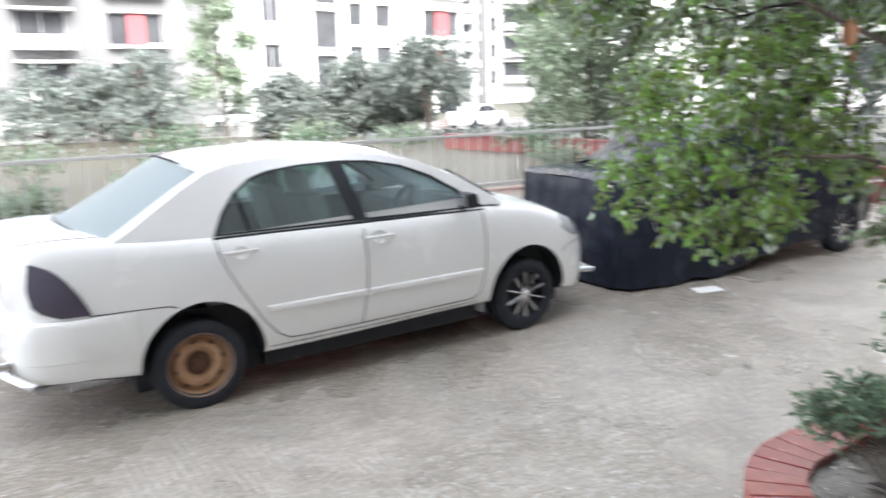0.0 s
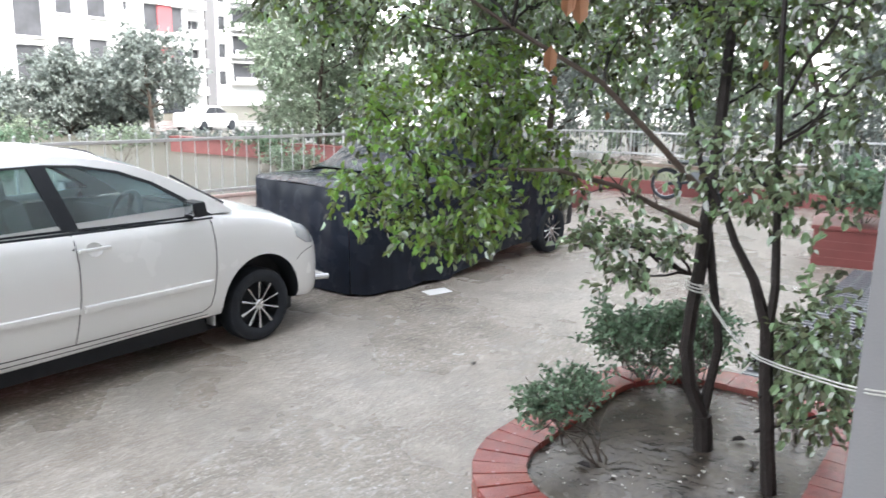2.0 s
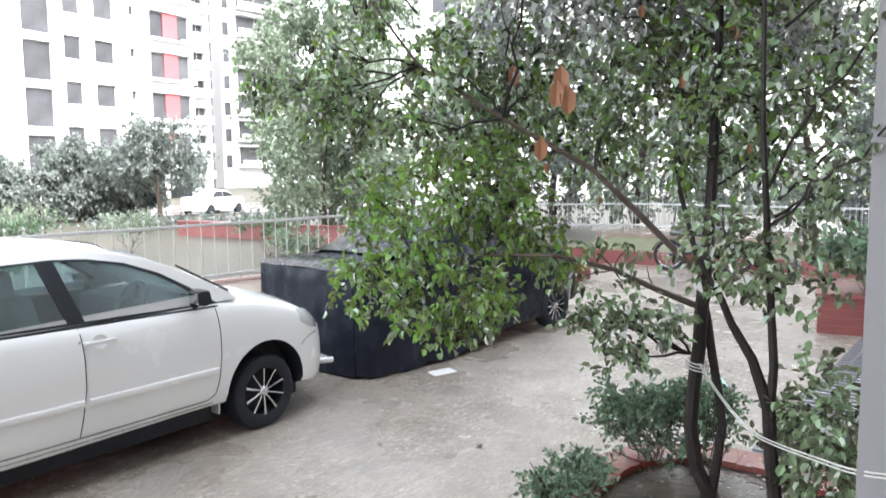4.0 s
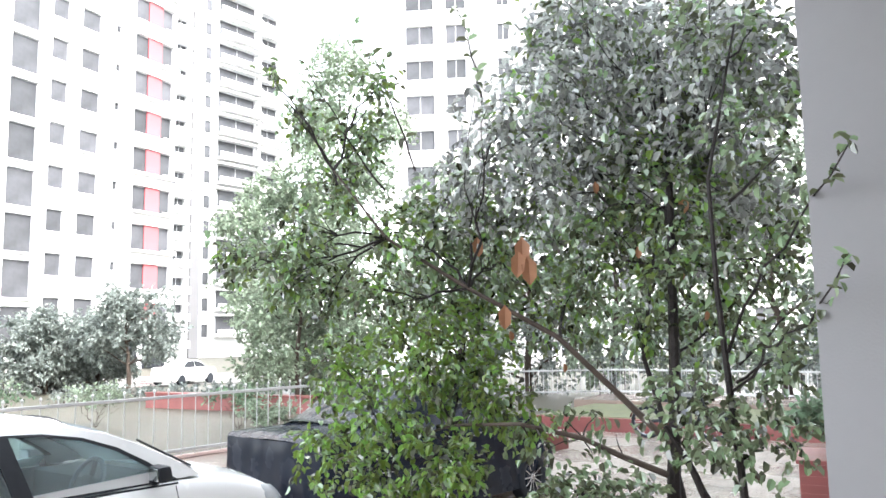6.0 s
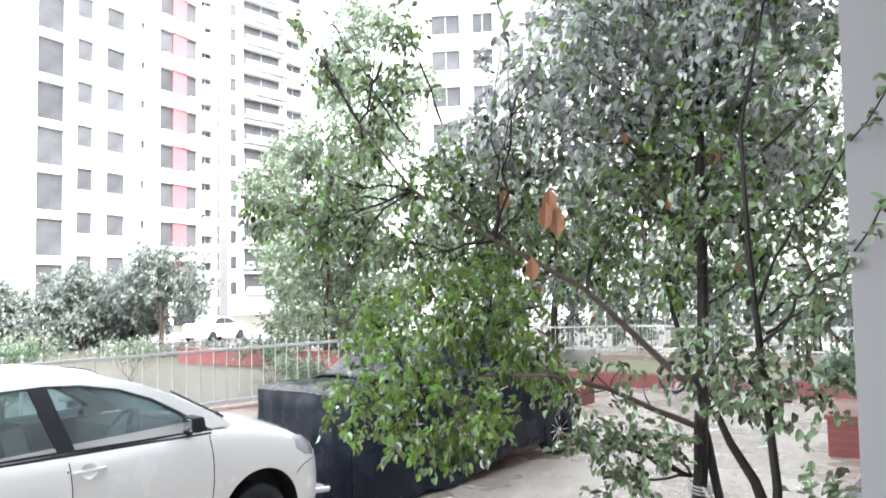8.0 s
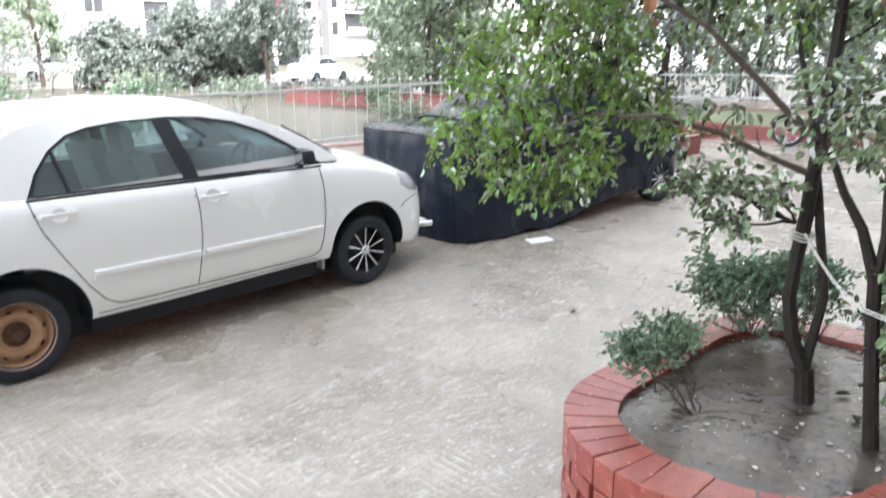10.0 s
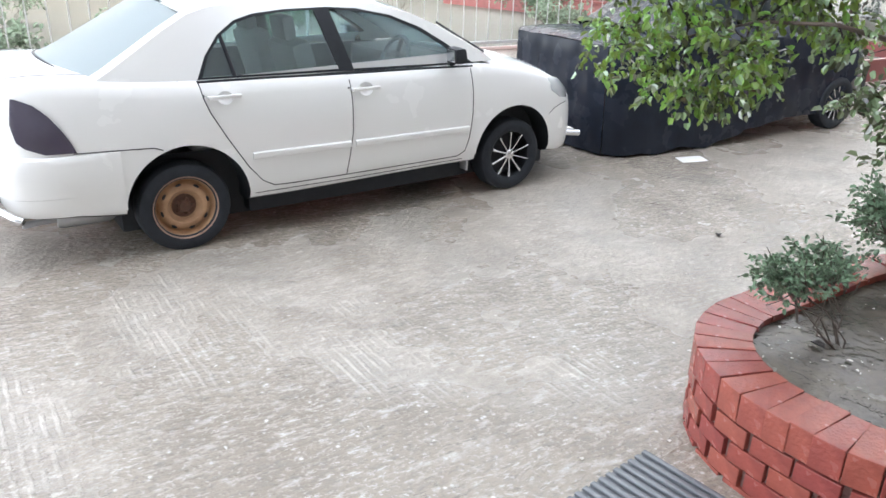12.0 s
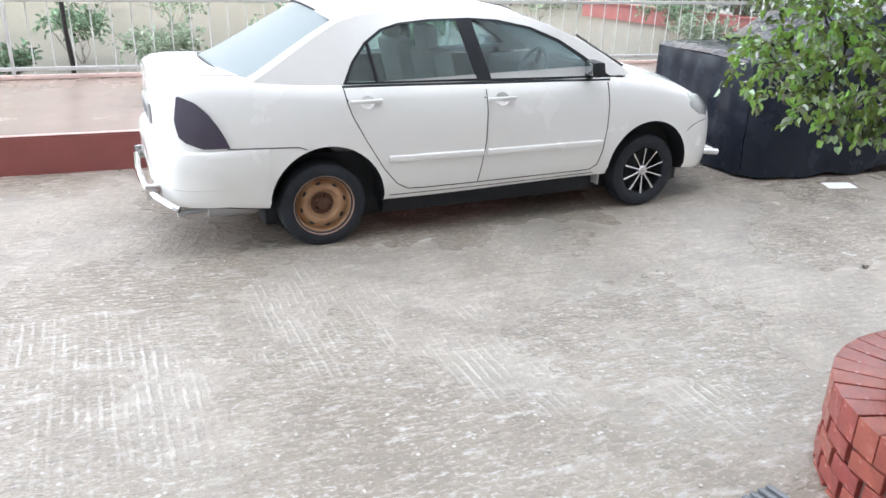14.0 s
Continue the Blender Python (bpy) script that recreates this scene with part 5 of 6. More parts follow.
    for k, (x, y, z, ln) in enumerate([(1.60, -3.11, 2.45, 0.13), (1.585, -3.10, 2.39, 0.12), (1.615, -3.13, 2.37, 0.13), (1.56, -3.04, 2.16, 0.11), (1.80, -2.75, 2.5, 0.10), (2.2, -3.62, 2.66, 0.1), (2.05, -3.45, 2.42, 0.06), (2.12, -3.62, 2.30, 0.055), (1.95, -3.30, 2.72, 0.06), (2.02, -3.75, 2.12, 0.05), (1.75, -2.95, 2.05, 0.055), (1.88, -3.15, 1.90, 0.05)]):
        leaf_mesh("dry_leaf", [((x, y, z), (0.05 * k, 0.1 * (k % 2), -1), (-0.8, -0.5, 0.1 * k), ln, ln * 0.5)], "leaf_dry", t, "hanging dry brown leaf", 0.15)
    return t


def thin_tree():
    """A thin leaning stem beside it, with a few sprays and low growth."""
    rng = np.random.default_rng(8)
    t = thing("thin_garden_tree", "thin leaning tree with sparse leaves in the brick bed", "tree")
    bm = bmesh.new()
    tube(bm, [(1.923, -3.969, 0.30), (1.916, -3.935, 0.586), (1.909, -3.906, 0.852), (1.905, -3.889, 1.066), (1.870, -3.830, 1.262), (1.830, -3.755, 1.407), (1.820, -3.721, 1.495), (1.79, -3.63, 1.66)], [0.034, 0.030, 0.029, 0.027, 0.021, 0.017, 0.015, 0.009], 8)
    tube(bm, [(1.905, -3.895, 1.03), (1.891, -3.908, 1.238), (1.885, -3.888, 1.508), (1.879, -3.864, 1.835), (1.873, -3.84, 2.191), (1.872, -3.83, 2.65), (1.95, -3.95, 3.3)], [0.020, 0.018, 0.016, 0.014, 0.011, 0.008, 0.004], 7)
    sites = []
    for c, r, k in (((1.80, -3.82, 1.66), 0.17, 110), ((1.98, -4.08, 1.05), 0.24, 380), ((2.02, -4.16, 0.75), 0.2, 300), ((1.83, -3.74, 1.72), 0.20, 170), ((1.90, -3.96, 1.62), 0.19, 140), ((1.95, -4.06, 1.95), 0.22, 160), ((1.99, -4.1, 0.9), 0.2, 300), ((2.0, -4.08, 2.1), 0.2, 60), ((2.0, -4.1, 2.75), 0.32, 200), ((2.05, -4.0, 3.3), 0.35, 260)):
        sites += clump_sites(rng, c, r * 1.1, int(k * 1.35), 0.044, 0.9, -0.2)
        limb(bm, (1.885, -3.89, c[2] - 0.12) if c[2] < 2.0 else (1.90, -3.9, c[2] - 0.2), c, 0.008, 0.003, rng, 0.1, 5, 4)
    for a, b in (((1.88, -3.87, 1.95), (0.88, -4.47, 2.50)), ((1.88, -3.88, 1.80), (0.87, -4.44, 2.20))):
        pts = limb(bm, a, b, 0.007, 0.002, rng, 0.04, 5, 10)
        for p in pts[4:]:
            for k in range(7):
                ln = rng.uniform(0.028, 0.045)
                sites.append((np.array(p) + rng.normal(size=3) * 0.012, rand_dir(rng), np.array([0, 0, 1.0]) + rand_dir(rng) * 0.5, ln, ln * 0.55))
    part("trunk", bm, "bark", t, "thin dark leaning stem")
    leaf_mesh("crown", sites, "leaf", t, "sparse green leaves")
    return t


def shrub(at, height, radius, seed, label, material="leaf_shrub", leaf=0.045, count=420, lean=(0, 0), full=0):
    rng = np.random.default_rng(seed)
    t = thing("shrub", label, "shrub", at=at)
    bm, sites = bmesh.new(), []
    for k in range(7):
        a = k * math.tau / 7 + rng.random()
        tip = (lean[0] + radius * 0.75 * math.cos(a) * rng.uniform(0.4, 1), lean[1] + radius * 0.75 * math.sin(a) * rng.uniform(0.4, 1), height * rng.uniform(0.65, 0.9))
        pts = limb(bm, (0.01 * math.cos(a), 0.01 * math.sin(a), -0.02), tip, 0.0045, 0.0015, rng, 0.22, 5, 7)
        sites += clump_sites(rng, tip, radius * 0.44, count // 8, leaf, 0.6, 0.1)
        for j in range(3):
            limb(bm, pts[rng.integers(3, 7)], Vector(tip) + Vector(rand_dir(rng)) * radius * 0.4, 0.004, 0.002, rng, 0.12, 4, 3)
    sites += clump_sites(rng, (lean[0], lean[1], height * 0.72), radius * 0.6, count // 3, leaf, 0.5, 0.1)
    for k in range(full):
        a = k * 2.4
        c = (lean[0] + radius * 0.6 * math.cos(a), lean[1] + radius * 0.6 * math.sin(a), height * rng.uniform(0.32, 0.62))
        limb(bm, (0, 0, 0.02), c, 0.004, 0.0015, rng, 0.15, 4, 4)
        sites += clump_sites(rng, c, radius * 0.40, count // 9, leaf, 0.8, 0.0)
    part("stem", bm, "bark_pale", t)
    leaf_mesh("foliage", sites, material, t)
    return t


young_tree(), thin_tree()
shrub((1.71, -3.32, 0.36), 0.40, 0.25, 1, "small leafy shrub with bare lower stems in the brick bed", leaf=0.026, count=1300, lean=(-0.10, 0.19))
shrub((2.76, -3.08, 0.36), 0.48, 0.29, 2, "leafy green shrub in the brick bed", leaf=0.034, count=900, lean=(-0.06, 0.08), full=7)
shrub((2.86, -3.26, 0.36), 0.52, 0.28, 3, "leafy green shrub near the trunk in the bed", leaf=0.034, count=900, full=7)
shrub((2.5, -3.95, 0.34), 0.55, 0.30, 4, "dense low shrub behind the thin tree", "leaf")
shrub((2.2, -2.98, 0.34), 0.2, 0.14, 5, "low seedling in the muddy bed", count=120)


def far_tree(at, height, spread, seed, label, trunk=0.12, leaf=0.22, count=2600, material="leaf_far", low=0.14, name="tree", flat=0.8):
    rng = np.random.default_rng(seed)
    t = thing(name, label, "tree", "trees beyond the fence", at)
    bm, sites = bmesh.new(), []
    top = Vector((rng.normal() * 0.04 * height, rng.normal() * 0.04 * height, height * 0.8))
    stem = limb(bm, (0, 0, -0.1), top, trunk, trunk * 0.25, rng, 0.04, 8, 8)
    n = 13
    for k in range(n):
        u = low + (1 - low) * (k + 0.5) / n
        a = k * 2.4 + rng.random()
        rr = spread * (0.55 + 0.45 * math.sin(math.pi * min(1, (u - low) / (1 - low) * 0.8 + 0.2))) * rng.uniform(0.5, 0.85)
        c = Vector((rr * math.cos(a), rr * math.sin(a), height * (u * 0.9 + 0.04)))
        limb(bm, stem[min(7, int(u * 8))], c, trunk * 0.35, trunk * 0.08, rng, 0.08, 5, 4)
        sites += clump_sites(rng, c, spread * rng.uniform(0.32, 0.5), int(2.2 * count) // n, leaf, flat, -0.1)
    part("trunk", bm, "bark_pale", t)
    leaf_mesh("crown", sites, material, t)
    return t


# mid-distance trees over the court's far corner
far_tree((15.4, 12.6, 0), 7.6, 2.6, 31, "broad leafy tree with haze-paled leaf colour behind the red wall", 0.08, 0.15, 5600, low=0.06)
far_tree((17.2, 12.2, 0), 11.6, 2.7, 32, "tall tree with haze-paled leaf colour behind the red wall", 0.10, 0.15, 6800, low=0.1)
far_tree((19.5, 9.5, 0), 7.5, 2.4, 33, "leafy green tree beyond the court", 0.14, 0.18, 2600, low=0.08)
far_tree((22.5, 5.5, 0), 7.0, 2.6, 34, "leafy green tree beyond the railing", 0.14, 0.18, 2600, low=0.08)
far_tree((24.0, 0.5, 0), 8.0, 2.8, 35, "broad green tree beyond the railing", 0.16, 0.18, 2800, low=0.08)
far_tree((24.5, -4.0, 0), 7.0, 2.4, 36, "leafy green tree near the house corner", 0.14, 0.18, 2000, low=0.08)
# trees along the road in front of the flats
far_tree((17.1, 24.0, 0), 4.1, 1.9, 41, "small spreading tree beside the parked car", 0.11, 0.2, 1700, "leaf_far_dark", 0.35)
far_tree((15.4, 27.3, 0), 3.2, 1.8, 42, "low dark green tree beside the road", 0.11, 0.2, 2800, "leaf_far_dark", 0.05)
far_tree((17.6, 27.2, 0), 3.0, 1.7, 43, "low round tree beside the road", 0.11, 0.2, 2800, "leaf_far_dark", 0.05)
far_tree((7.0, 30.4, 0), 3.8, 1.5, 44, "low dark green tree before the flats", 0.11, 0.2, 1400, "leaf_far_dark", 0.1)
far_tree((10.6, 31.5, 0), 9.0, 1.7, 45, "slender tree with haze-paled leaf colour before the flats", 0.11, 0.2, 2200, "leaf_far", 0.12)
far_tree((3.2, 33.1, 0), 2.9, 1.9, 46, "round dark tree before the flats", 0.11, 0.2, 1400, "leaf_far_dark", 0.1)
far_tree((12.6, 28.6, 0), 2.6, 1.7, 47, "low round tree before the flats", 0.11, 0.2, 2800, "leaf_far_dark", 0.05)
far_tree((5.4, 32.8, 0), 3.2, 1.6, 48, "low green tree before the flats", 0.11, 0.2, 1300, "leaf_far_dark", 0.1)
far_tree((-5.5, 33.0, 0), 5.0, 2.4, 49, "tree with haze-paled leaf colour before the flats", 0.11, 0.2, 1600, "leaf_far", 0.12)
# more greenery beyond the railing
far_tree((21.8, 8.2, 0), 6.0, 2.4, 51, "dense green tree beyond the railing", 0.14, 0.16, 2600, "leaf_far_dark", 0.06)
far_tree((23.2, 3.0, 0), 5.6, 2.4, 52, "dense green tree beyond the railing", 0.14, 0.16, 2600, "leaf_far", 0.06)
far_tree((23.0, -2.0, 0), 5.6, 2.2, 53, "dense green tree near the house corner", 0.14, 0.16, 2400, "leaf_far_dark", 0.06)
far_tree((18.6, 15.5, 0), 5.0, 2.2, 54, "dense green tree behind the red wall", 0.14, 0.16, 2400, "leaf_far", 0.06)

# garden shrubs behind the fence
for i, (x, y, h, r) in enumerate([(-0.45, 7.0, 0.75, 0.75), (-2.4, 7.2, 0.5, 0.4), (3.9, 8.2, 0.8, 0.55), (9.6, 7.4, 0.8, 0.6), (5.0, 9.6, 0.8, 0.5), (-4.5, 7.5, 0.7, 0.6), (1.6, 8.6, 0.7, 0.6), (-1.5, 9.5, 0.9, 0.7), (3.0, 12.0, 1.0, 0.9), (0.5, 14.0, 1.0, 1.0), (6.5, 13.0, 1.1, 1.0), (-4.0, 13.0, 1.0, 1.0), (9.5, 13.5, 1.0, 0.9), (11.0, 10.0, 0.9, 0.8), (4.5, 17.0, 1.1, 1.2), (9.0, 18.5, 1.1, 1.2), (-1.0, 19.0, 1.1, 1.2)]):
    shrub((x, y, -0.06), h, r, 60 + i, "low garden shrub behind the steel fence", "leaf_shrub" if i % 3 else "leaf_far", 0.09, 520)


def hedge(at, turn, length, height, seed):
    rng = np.random.default_rng(seed)
    t = thing("hedge", "dark green hedge beyond the garden", "hedge", at=at, turn=turn)
    bm, sites = bmesh.new(), []
    for k in range(int(length / 0.8)):
        c = (k * 0.8 + 0.4, rng.normal() * 0.1, height * 0.55)
        limb(bm, (c[0], 0, -0.1), c, 0.03, 0.01, rng, 0.1, 5, 3)
        sites += clump_sites(rng, c, 0.6, 150, 0.13, height / 1.3, 0.1)
    tagged(part("stem", bm, "bark_pale", t), kind="stuff")
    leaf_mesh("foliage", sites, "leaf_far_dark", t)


hedge((-8, 31.0, 0), -10, 25.6, 1.7, 71)
hedge((12.6, 21.5, 0), -35, 12, 0.45, 72)
hedge((20.6, 5.5, 0), -88, 13, 2.2, 73)


# leaning stake in the garden behind the fence
stake = thing("wooden_stake", "dark wet wooden stake leaning in the garden bed", "stake", at=(-1.60, 6.6, -0.06))
bm = bmesh.new()
tube(bm, [(0, 0, -0.05), (0.01, 0, 0.35), (-0.02, 0.01, 0.8), (-0.03, 0.0, 1.3), (-0.05, 0.01, 1.75)], [0.036, 0.034, 0.031, 0.029, 0.024], 8)
part("shaft", bm, "bark", stake)


# debris on the mud and the driveway
rng = np.random.default_rng(12)
sites = []
for k in range(190):
    x, y = rng.uniform(1.35, 2.95), rng.uniform(-4.1, -2.98)
    ln = 0.007 + 0.03 * rng.random() ** 2.5
    sites.append((np.array((x, y, 0.374)), np.append(rng.normal(size=2), 0.05), np.array((0.1 * rng.normal(), 0.1 * rng.normal(), 1.0)), ln, ln * rng.uniform(0.3, 0.7)))
o = leaf_mesh("mud_litter", sites, "paper_dirty", None, "", 0.1)
tagged(o, "pale wet scraps and leaf litter on the mud", "litter", kind="stuff")
sites = []
for k in range(420):
    x, y = rng.uniform(-3, 7), rng.uniform(-4.0, 2.2)
    ln = rng.uniform(0.008, 0.028)
    sites.append((np.array((x, y, 0.004)), np.append(rng.normal(size=2), 0.05), np.array((0.1 * rng.normal(), 0.1 * rng.normal(), 1.0)), ln, ln * rng.uniform(0.4, 0.8)))
o = leaf_mesh("grit", sites, "paper_dirty", None, "", 0.2)
tagged(o, "pale grit and leaf bits on wet concrete", "grit", kind="stuff")
for x, y, a in ((2.08, -3.86, 20), (1.62, -3.30, 80), (2.35, -3.75, 130), (3.2, -1.6, 40)):
    o = leaf_mesh("fallen_leaf", [((0, 0, 0.006), (1, 0, 0.1), (0, 0, 1), 0.075, 0.04)], "bark", None, "", 0.3)
    o.matrix_basis = pose(x, y, 0.374 if y < -2.9 else 0.0, 0, 0, a)
    tagged(o, "dark wet fallen leaf lying flat", "leaf", "fallen leaves")


# ---------------------------------------------------------------- red planter with its plant
planter = thing("brick_planter", "square red brick planter on the wet court", "planter", at=(8.84, -2.70, 0), turn=-80)
bm = bmesh.new()
box(bm, 0, 1.5, 0, 1.1, -0.02, 0.44, 0.012)
part("planter_box", bm, "kerb_red", planter, smooth=False)
bm = bmesh.new()
box(bm, -0.03, 1.53, -0.03, 1.13, 0.44, 0.49, 0.012)
part("planter_rim", bm, "kerb_red", planter, smooth=False)
bm = bmesh.new()
for z in (0.10, 0.20, 0.30):
    box(bm, 0.0, 1.5, -0.003, 0.02, z, z + 0.007)
part("planter_joints", bm, "redwall", planter, smooth=False)
sh = shrub((9.40, -3.15, 0.47), 0.60, 0.58, 81, "bushy green plant with long leaves in the red planter", "leaf_shrub", 0.11, 900)


# ---------------------------------------------------------------- rope from the tree to the column
rope = thing("white_rope", "slack white rope tied from tree to column", "rope")
for dz in (0.0, 0.011):
    bm = bmesh.new()
    knots = [Vector(p) for p in ((2.042, -3.56, 1.167), (2.023, -3.633, 1.074), (1.967, -3.728, 0.998), (1.808, -3.87, 0.968), (1.634, -4.007, 1.004), (1.351, -4.174, 1.086), (1.052, -4.33, 1.176), (1.045, -4.5, 1.195), (1.045, -4.8, 1.20))]
    fine = [knots[i].lerp(knots[i + 1], u) for i in range(len(knots) - 1) for u in (0, 0.25, 0.5, 0.75)]
    fine = [(fine[max(i - 1, 0)] + fine[i] + fine[min(i + 1, len(fine) - 1)]) / 3 + Vector((0, 0, dz)) for i in range(len(fine))]
    tube(bm, fine, 0.0027, 6)
    part("strand", bm, "rope", rope)
bm = bmesh.new()
for z in (1.125, 1.14, 1.155):
    tube(bm, [(2.125 + 0.048 * math.cos(a), -3.525 + 0.048 * math.sin(a), z + 0.008 * math.sin(a)) for a in np.linspace(0, math.tau, 20)], 0.004, 5)
part("knot", bm, "rope", rope)
bm = bmesh.new()
box(bm, -0.14, 0.14, -0.05, 0.05, 0.0, 0.05, 0.02)
o = part("plastic_scrap", bm, "teal")
o.matrix_basis = pose(5.80, -2.50, 0.004, 0, 0, 30)
tagged(o, "pale teal plastic scrap on the wet driveway", "litter")


# ---------------------------------------------------------------- motorcycle by the lawn kerb
moto = thing("motorcycle", "small dark parked motorcycle beside the lawn kerb", "motorcycle", at=(13.45, 0.28, 0), turn=-85)
for x in (-0.62, 0.62):
    bm = bmesh.new()
    lathe(bm, [(0.24, -0.03), (0.29, -0.045), (0.31, 0), (0.29, 0.045), (0.24, 0.03)], 28, "y", closed=True)
    wh = part("wheel", bm, "tyre", moto)
    wh.matrix_basis = pose(x, 0, 0.31)
    bm = bmesh.new()
    lathe(bm, [(0.234, -0.02), (0.244, -0.025), (0.244, 0.025), (0.234, 0.02)], 28, "y", closed=True)
    for k in range(10):
        a = k * math.tau / 10
        tube(bm, [(0, 0, 0), (0.23 * math.cos(a), 0, 0.23 * math.sin(a))], 0.006, 4)
    part("rim", bm, "alloy", wh, "silver wheel rim")
bm = bmesh.new()
tube(bm, [(-0.62, 0, 0.31), (-0.1, 0, 0.38), (0.25, 0, 0.72), (0.42, 0, 0.80), (0.62, 0, 0.31)], 0.03, 8)
tube(bm, [(0.42, 0, 0.80), (0.36, 0, 1.0), (0.30, 0.3, 1.03)], 0.016, 6), tube(bm, [(0.36, 0, 1.0), (0.30, -0.3, 1.03)], 0.016, 6)
part("frame", bm, "black", moto)
bm = bmesh.new()
box(bm, -0.60, 0.05, -0.12, 0.12, 0.70, 0.80, 0.04), box(bm, 0.02, 0.40, -0.13, 0.13, 0.66, 0.90, 0.07)
part("seat_and_tank", bm, "dark_paint", moto)
for x in (-0.62, 0.62):
    bm = bmesh.new()
    sheet(bm, [[(x + 0.335 * math.cos(a), y, 0.31 + 0.335 * math.sin(a) - 0.5 * y * y) for y in (-0.06, -0.03, 0, 0.03, 0.06)] for a in np.linspace(0.3, 2.9, 14)])
    o = part("mudguard", bm, "dark_paint", moto, "dark mudguard")
    o.modifiers.new("thick", "SOLIDIFY").thickness = 0.004
bm = bmesh.new()
box(bm, -0.15, 0.22, -0.12, 0.12, 0.26, 0.58, 0.05)
part("engine", bm, "dash", moto)


# ---------------------------------------------------------------- far parked cars
def far_car(at, turn, label, paint="paint", size=0.82):
    t = thing("parked_car", label, "car", "far parked cars", at, turn)
    bm, rows = bmesh.new(), []
    Z = [(-2.15, 0.62), (-2.0, 0.92), (-1.4, 0.97), (-1.2, 1.0), (-0.65, 1.38), (0.0, 1.45), (0.5, 1.38), (1.15, 0.98), (1.9, 0.84), (2.15, 0.6)]
    for x in np.linspace(-2.15, 2.15, 36):
        zt = smoothstep_curve(x, Z)
        w = 0.85 - 0.25 * max(0, abs(x) - 1.8) ** 2 / 0.12
        b = min(zt, 0.95)
        prof = [(w - 0.08, 0.25), (w, 0.4), (w, 0.65), (w - 0.05, b - 0.04), (w - 0.08 - 0.25 * (zt - b), b + 0.5 * (zt - b)), (w - 0.14 - 0.3 * (zt - b), zt - 0.02), (0, zt)]
        rows.append([(x, -y, z) for y, z in prof] + [(x, y, z) for y, z in prof[-2::-1]])
    sheet(bm, rows)
    bm.faces.new([bm.verts.new(p) for p in rows[0]]), bm.faces.new([bm.verts.new(p) for p in rows[-1]])
    part("body", bm, paint, t)
    for s in (-1, 1):
        for nm, o in (("rear_window", [(-1.05, 1.0), (-0.62, 1.32), (-0.05, 1.36), (-0.05, 1.0)]), ("front_window", [(0.03, 1.0), (0.03, 1.36), (0.45, 1.30), (0.98, 1.0)])):
            bm = bmesh.new()
            vs = [bm.verts.new((x, s * (0.78 - 0.30 * (z - 0.95) + 0.012), z)) for x, z in o]
            f = bm.faces.new(vs)
            ex = bmesh.ops.extrude_face_region(bm, geom=[f])
            bmesh.ops.translate(bm, vec=(0, -s * 0.03, 0), verts=[v for v in ex["geom"] if isinstance(v, bmesh.types.BMVert)])
            part(nm, bm, "black", t, "dark window glass", smooth=False)
    for x in (-1.3, 1.3):
        for s in (-1, 1):
            bm = bmesh.new()
            lathe(bm, [(0.0005, -0.1), (0.19, -0.1), (0.3, -0.09), (0.31, 0), (0.3, 0.09), (0.0005, 0.09)], 20, "y")
            part("wheel", bm, "tyre", t).matrix_basis = pose(x, s * 0.78, 0.31)
    t.matrix_basis = t.matrix_basis @ Matrix.Diagonal((size, size, size, 1))
    return t


far_car((21.9, 27.0, -0.05), 16, "white saloon parked on the far road")
far_car((13.3, 37.6, -0.02), 158, "white car behind the shrubs on the far road")
far_car((3.4, 39.6, -0.02), -22, "white car parked far along the road")


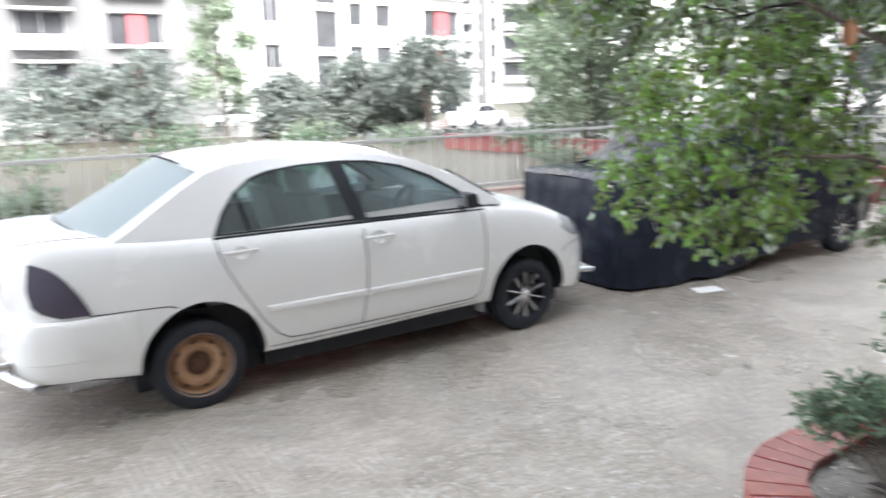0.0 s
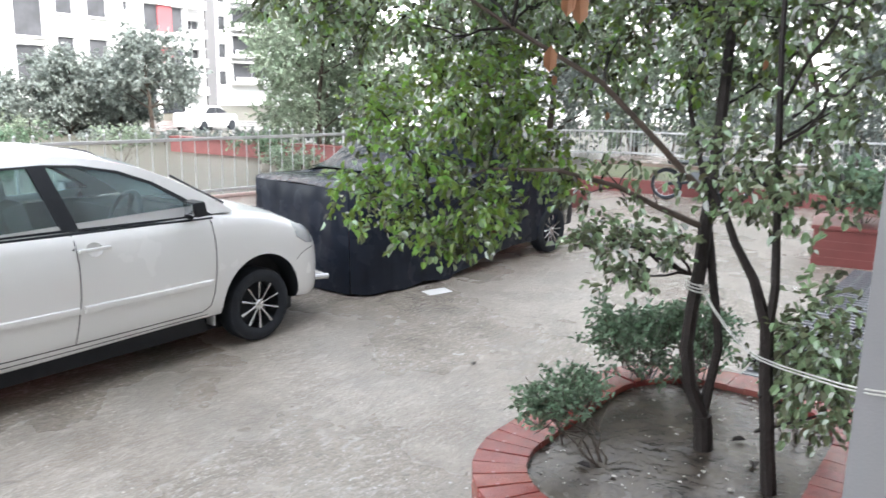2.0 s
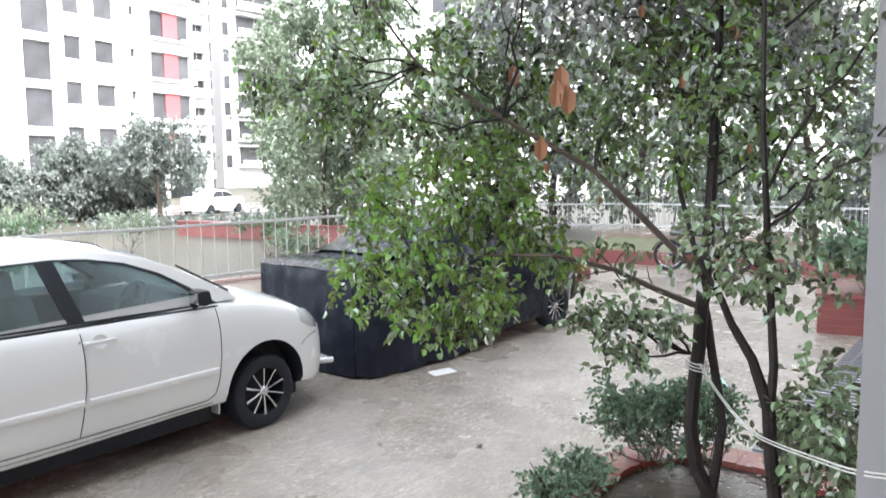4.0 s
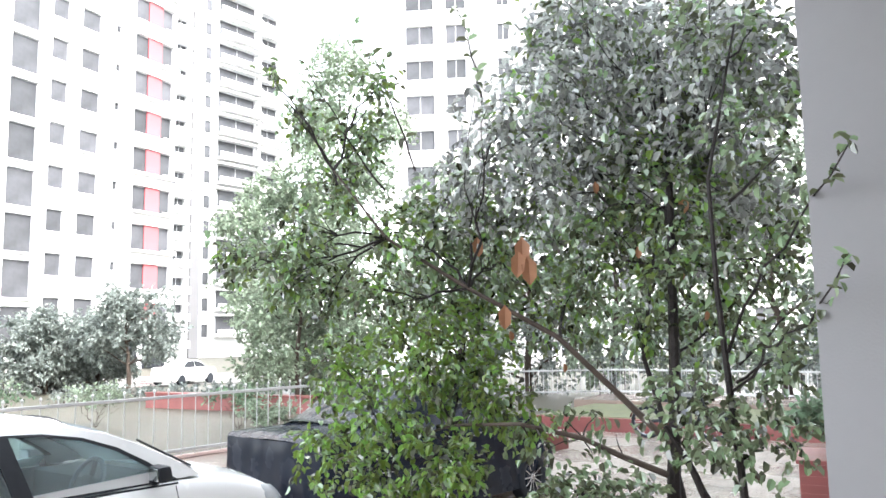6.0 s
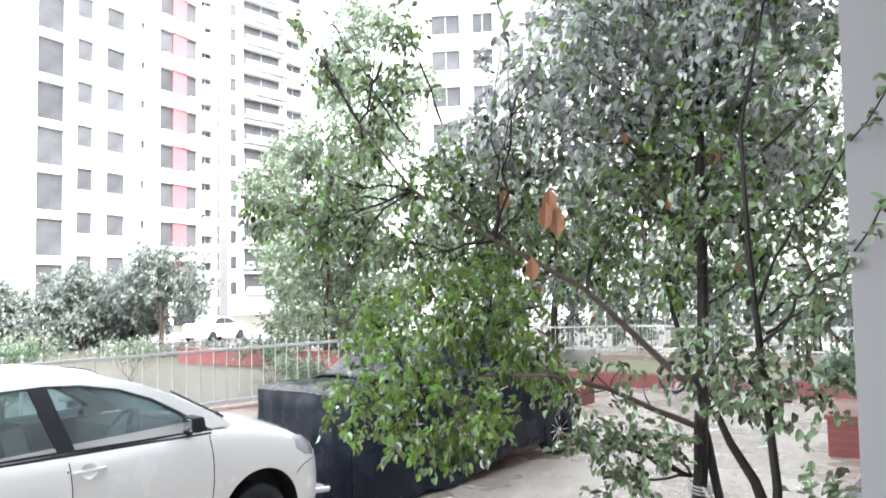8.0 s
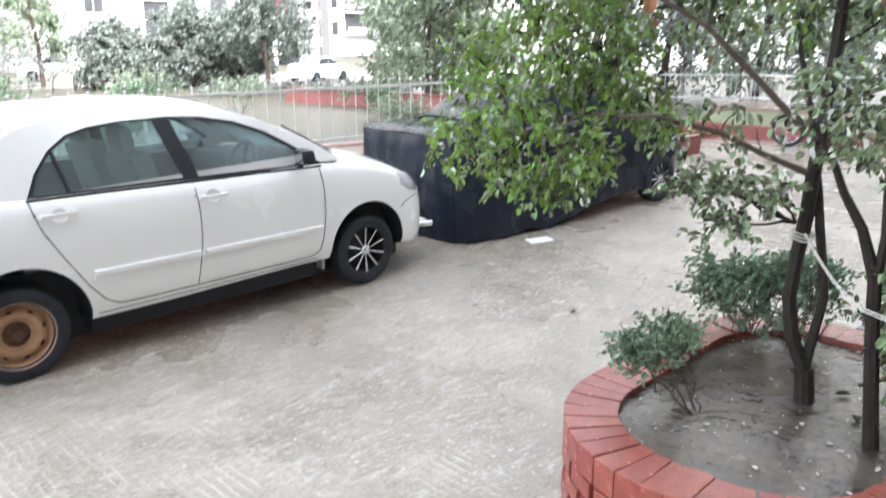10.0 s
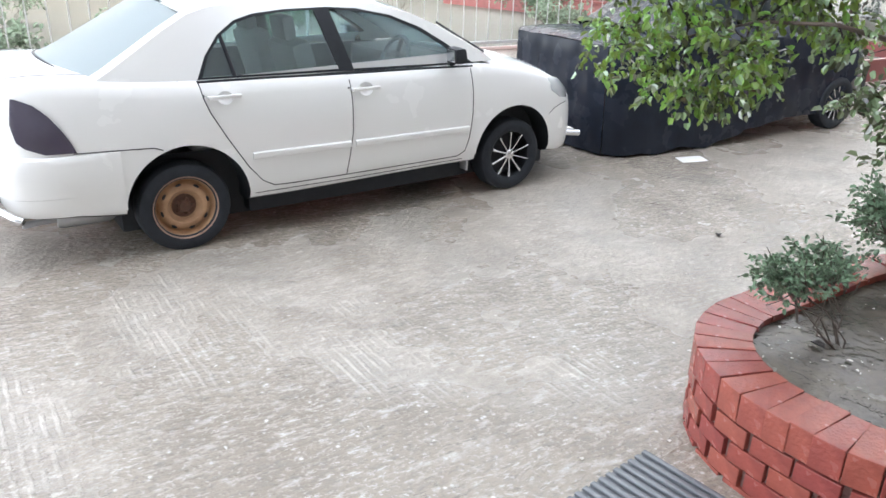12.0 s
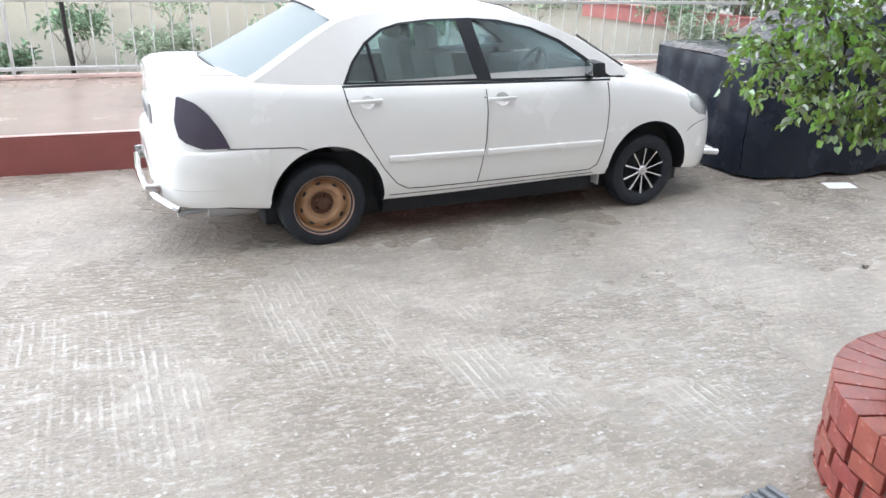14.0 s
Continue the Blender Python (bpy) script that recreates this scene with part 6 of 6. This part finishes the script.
# ---------------------------------------------------------------- blocks of flats
def flats(name, at, turn, width, floors, columns, label, storey=3.0, depth=14.0, base=1.1, wall="wall_white", slabs=(), carports=()):
    """A facade along its own x, looking to -y. columns: (x0, x1, sill, height, kind) repeated on each floor."""
    t = thing(name, label, "apartment building", "blocks of flats", at, turn)
    h = base + floors * storey + 1.0
    xsb = sorted({0.0, width, *[c for col in columns for c in col[:2]]})
    zsb = sorted({0.0, h, *[round(base + f * storey + z, 3) for f in range(floors) for col in columns for z in (col[2], col[2] + col[3])]})
    holes = [(x0, x1, round(base + f * storey + s, 3), round(base + f * storey + s + hh, 3)) for f in range(floors) for x0, x1, s, hh, kd in columns]
    bm = bmesh.new()
    grid = {(x, z): bm.verts.new((x, 0, z)) for x in xsb for z in zsb}
    for xa, xb in zip(xsb, xsb[1:]):
        for za, zb in zip(zsb, zsb[1:]):
            mx, mz = (xa + xb) / 2, (za + zb) / 2
            if not any(a < mx < b and c < mz < d for a, b, c, d in holes):
                bm.faces.new((grid[xa, za], grid[xb, za], grid[xb, zb], grid[xa, zb]))
    for a, b, c, d in holes:
        q = [(a, c), (b, c), (b, d), (a, d)]
        for (xa, za), (xb, zb) in zip(q, q[1:] + q[:1]):
            bm.faces.new([bm.verts.new(p) for p in ((xa, 0, za), (xb, 0, zb), (xb, 0.28, zb), (xa, 0.28, za))])
    for p in (((0, 0, 0), (0, depth, 0), (0, depth, h), (0, 0, h)), ((width, 0, 0), (width, 0, h), (width, depth, h), (width, depth, 0)), ((0, depth, 0), (width, depth, 0), (width, depth, h), (0, depth, h))):
        bm.faces.new([bm.verts.new(v) for v in p])
    part("wall", bm, wall, t, smooth=False)
    bm = bmesh.new()
    box(bm, -0.3, width + 0.3, -0.3, depth, h, h + 0.5)
    part("roof", bm, wall, t, smooth=False)
    made = {}
    for f in range(floors):
        z = base + f * storey
        for i, (x0, x1, s, hh, kd) in enumerate(columns):
            if i not in made:
                w = x1 - x0
                bm = bmesh.new()
                e = 0.05
                for b4 in ((0, w, 0, e), (0, w, hh - e, hh), (0, e, e, hh - e), (w - e, w, e, hh - e), *(() if kd == "plain" else ((w * 0.5 - e / 2, w * 0.5 + e / 2, e, hh - e),))):
                    box(bm, b4[0], b4[1], 0.16, 0.22, b4[2], b4[3])
                win = part("window", bm, "frame_al", t, smooth=False)
                bm = bmesh.new()
                box(bm, 0, w, 0.20, 0.26, 0, hh)
                if kd == "red":
                    p = part("pane", bm, "pane", win, smooth=False)
                    bm = bmesh.new()
                    box(bm, w * 0.34, w * 0.70, 0.05, 0.15, 0, hh)
                    part("red_panel", bm, "wall_red", win, "red painted panel", smooth=False)
                    bm = bmesh.new()
                    box(bm, -0.15, w + 0.25, -0.45, 0.02, -0.22, -0.06)
                    part("balcony_slab", bm, "wall_white", win, smooth=False)
                    bm = bmesh.new()
                    box(bm, w * 0.68, w + 0.25, -0.45, -0.40, -0.055, 0.10)
                    part("parapet", bm, "wall_white", win, smooth=False)
                    bm = bmesh.new()
                    box(bm, w * 0.05, w, -0.12, 0.02, hh + 0.02, hh + 0.10)
                    part("canopy", bm, "wall_white", win, smooth=False)
                else:
                    p = part("pane", bm, "pane", win, smooth=False)
                    bm = bmesh.new()
                    if kd == "bay":
                        box(bm, -0.4, w + 0.4, -1.1, 0.02, -0.35, -0.1), box(bm, -0.4, w + 0.4, -1.1, -1.04, -0.1, 0.5), box(bm, -0.4, w + 0.4, -0.8, 0.02, hh, hh + 0.15)
                    else:
                        box(bm, -0.08, w + 0.08, -0.18, 0.1, -0.12, -0.02)
                    part("sill", bm, "wall_white", win, smooth=False)
                win.matrix_basis = pose(x0, 0, z + s)
                made[i] = win
            else:
                copy_thing(made[i], pose(x0, 0, z + s))
    # solid black panels on the wall stand for shade inside the car ports
    for x0, x1 in carports:
        bm = bmesh.new()
        box(bm, x0, x1, -0.02, 0.3, 0, 2.2)
        part("carport_opening", bm, "black", t, "black panel for the shade inside a car port", smooth=False)
    for x0, x1, proud, m in slabs:
        bm = bmesh.new()
        box(bm, x0, x1, -proud, 0.02, 0, h)
        part("pier", bm, m, t, smooth=False)
    return t


flats("apartment_block", (16.16, 44.94, 0), 10, 20.4, 12,
      [(1.9, 3.3, 2.0, 1.55, "win"), (6.0, 8.05, 0.4, 2.5, "plain"), (8.95, 10.3, 2.0, 1.55, "plain"), (11.33, 12.98, 2.0, 1.55, "plain"), (14.3, 14.82, 2.7, 0.66, "plain"), (16.15, 20.05, 1.47, 1.93, "red")],
      "tall white block of flats with red balcony panels", 3.0, 14, 1.5, slabs=((5.05, 5.55, 0.35, "wall_white"), (10.75, 11.0, 0.12, "wall_white")), carports=((8.6, 11.0), (11.5, 14.0), (14.5, 17.0), (17.5, 19.8)))
flats("apartment_block_grey", (-14.0, 47.5, 0), 0, 29.4, 11,
      [(1.5, 3.0, 0.95, 1.5, "win"), (5.5, 7.0, 0.95, 1.5, "win"), (10.0, 11.5, 0.95, 1.5, "win"), (13.5, 15.0, 0.95, 1.5, "win"), (18.0, 20.6, 0.45, 1.9, "bay"), (23.0, 26.2, 0.45, 1.9, "red")],
      "grey white block of flats set back", 3.0, 14, 1.6, "wall_grey", carports=((12.0, 16.0), (17.0, 21.0), (22.0, 26.0)))
flats("apartment_tower", (49.78, 69.30, 0), -2, 16.5, 14,
      [(1.0, 2.4, 0.3, 1.5, "bay"), (5.0, 5.95, 1.1, 1.55, "plain"), (6.9, 12.3, 1.5, 2.1, "bay"), (13.1, 15.8, 1.3, 1.9, "bay")],
      "pale tower of flats with stacked deep balconies", 3.0, 16, 1.2, slabs=((3.2, 4.4, 0.3, "wall_grey"), (12.5, 12.9, 0.5, "wall_white")))
flats("apartment_block_pale", (47.5, 34.5, 0), -60, 46.0, 12,
      [(0.9, 3.3, 0.75, 1.7, "win"), (4.3, 6.0, 0.75, 1.7, "win"), (8.6, 9.6, 0.85, 1.5, "win"), (11.0, 13.4, 0.7, 1.6, "bay"), (17.0, 18.6, 0.85, 1.5, "win"), (22.0, 24.4, 0.7, 1.6, "bay"), (28.0, 29.6, 0.85, 1.5, "win"), (34.0, 36.4, 0.7, 1.6, "bay")],
      "pale block of flats with a grey pier", 3.0, 14, 1.5, slabs=((6.6, 7.8, 0.5, "wall_grey"),))
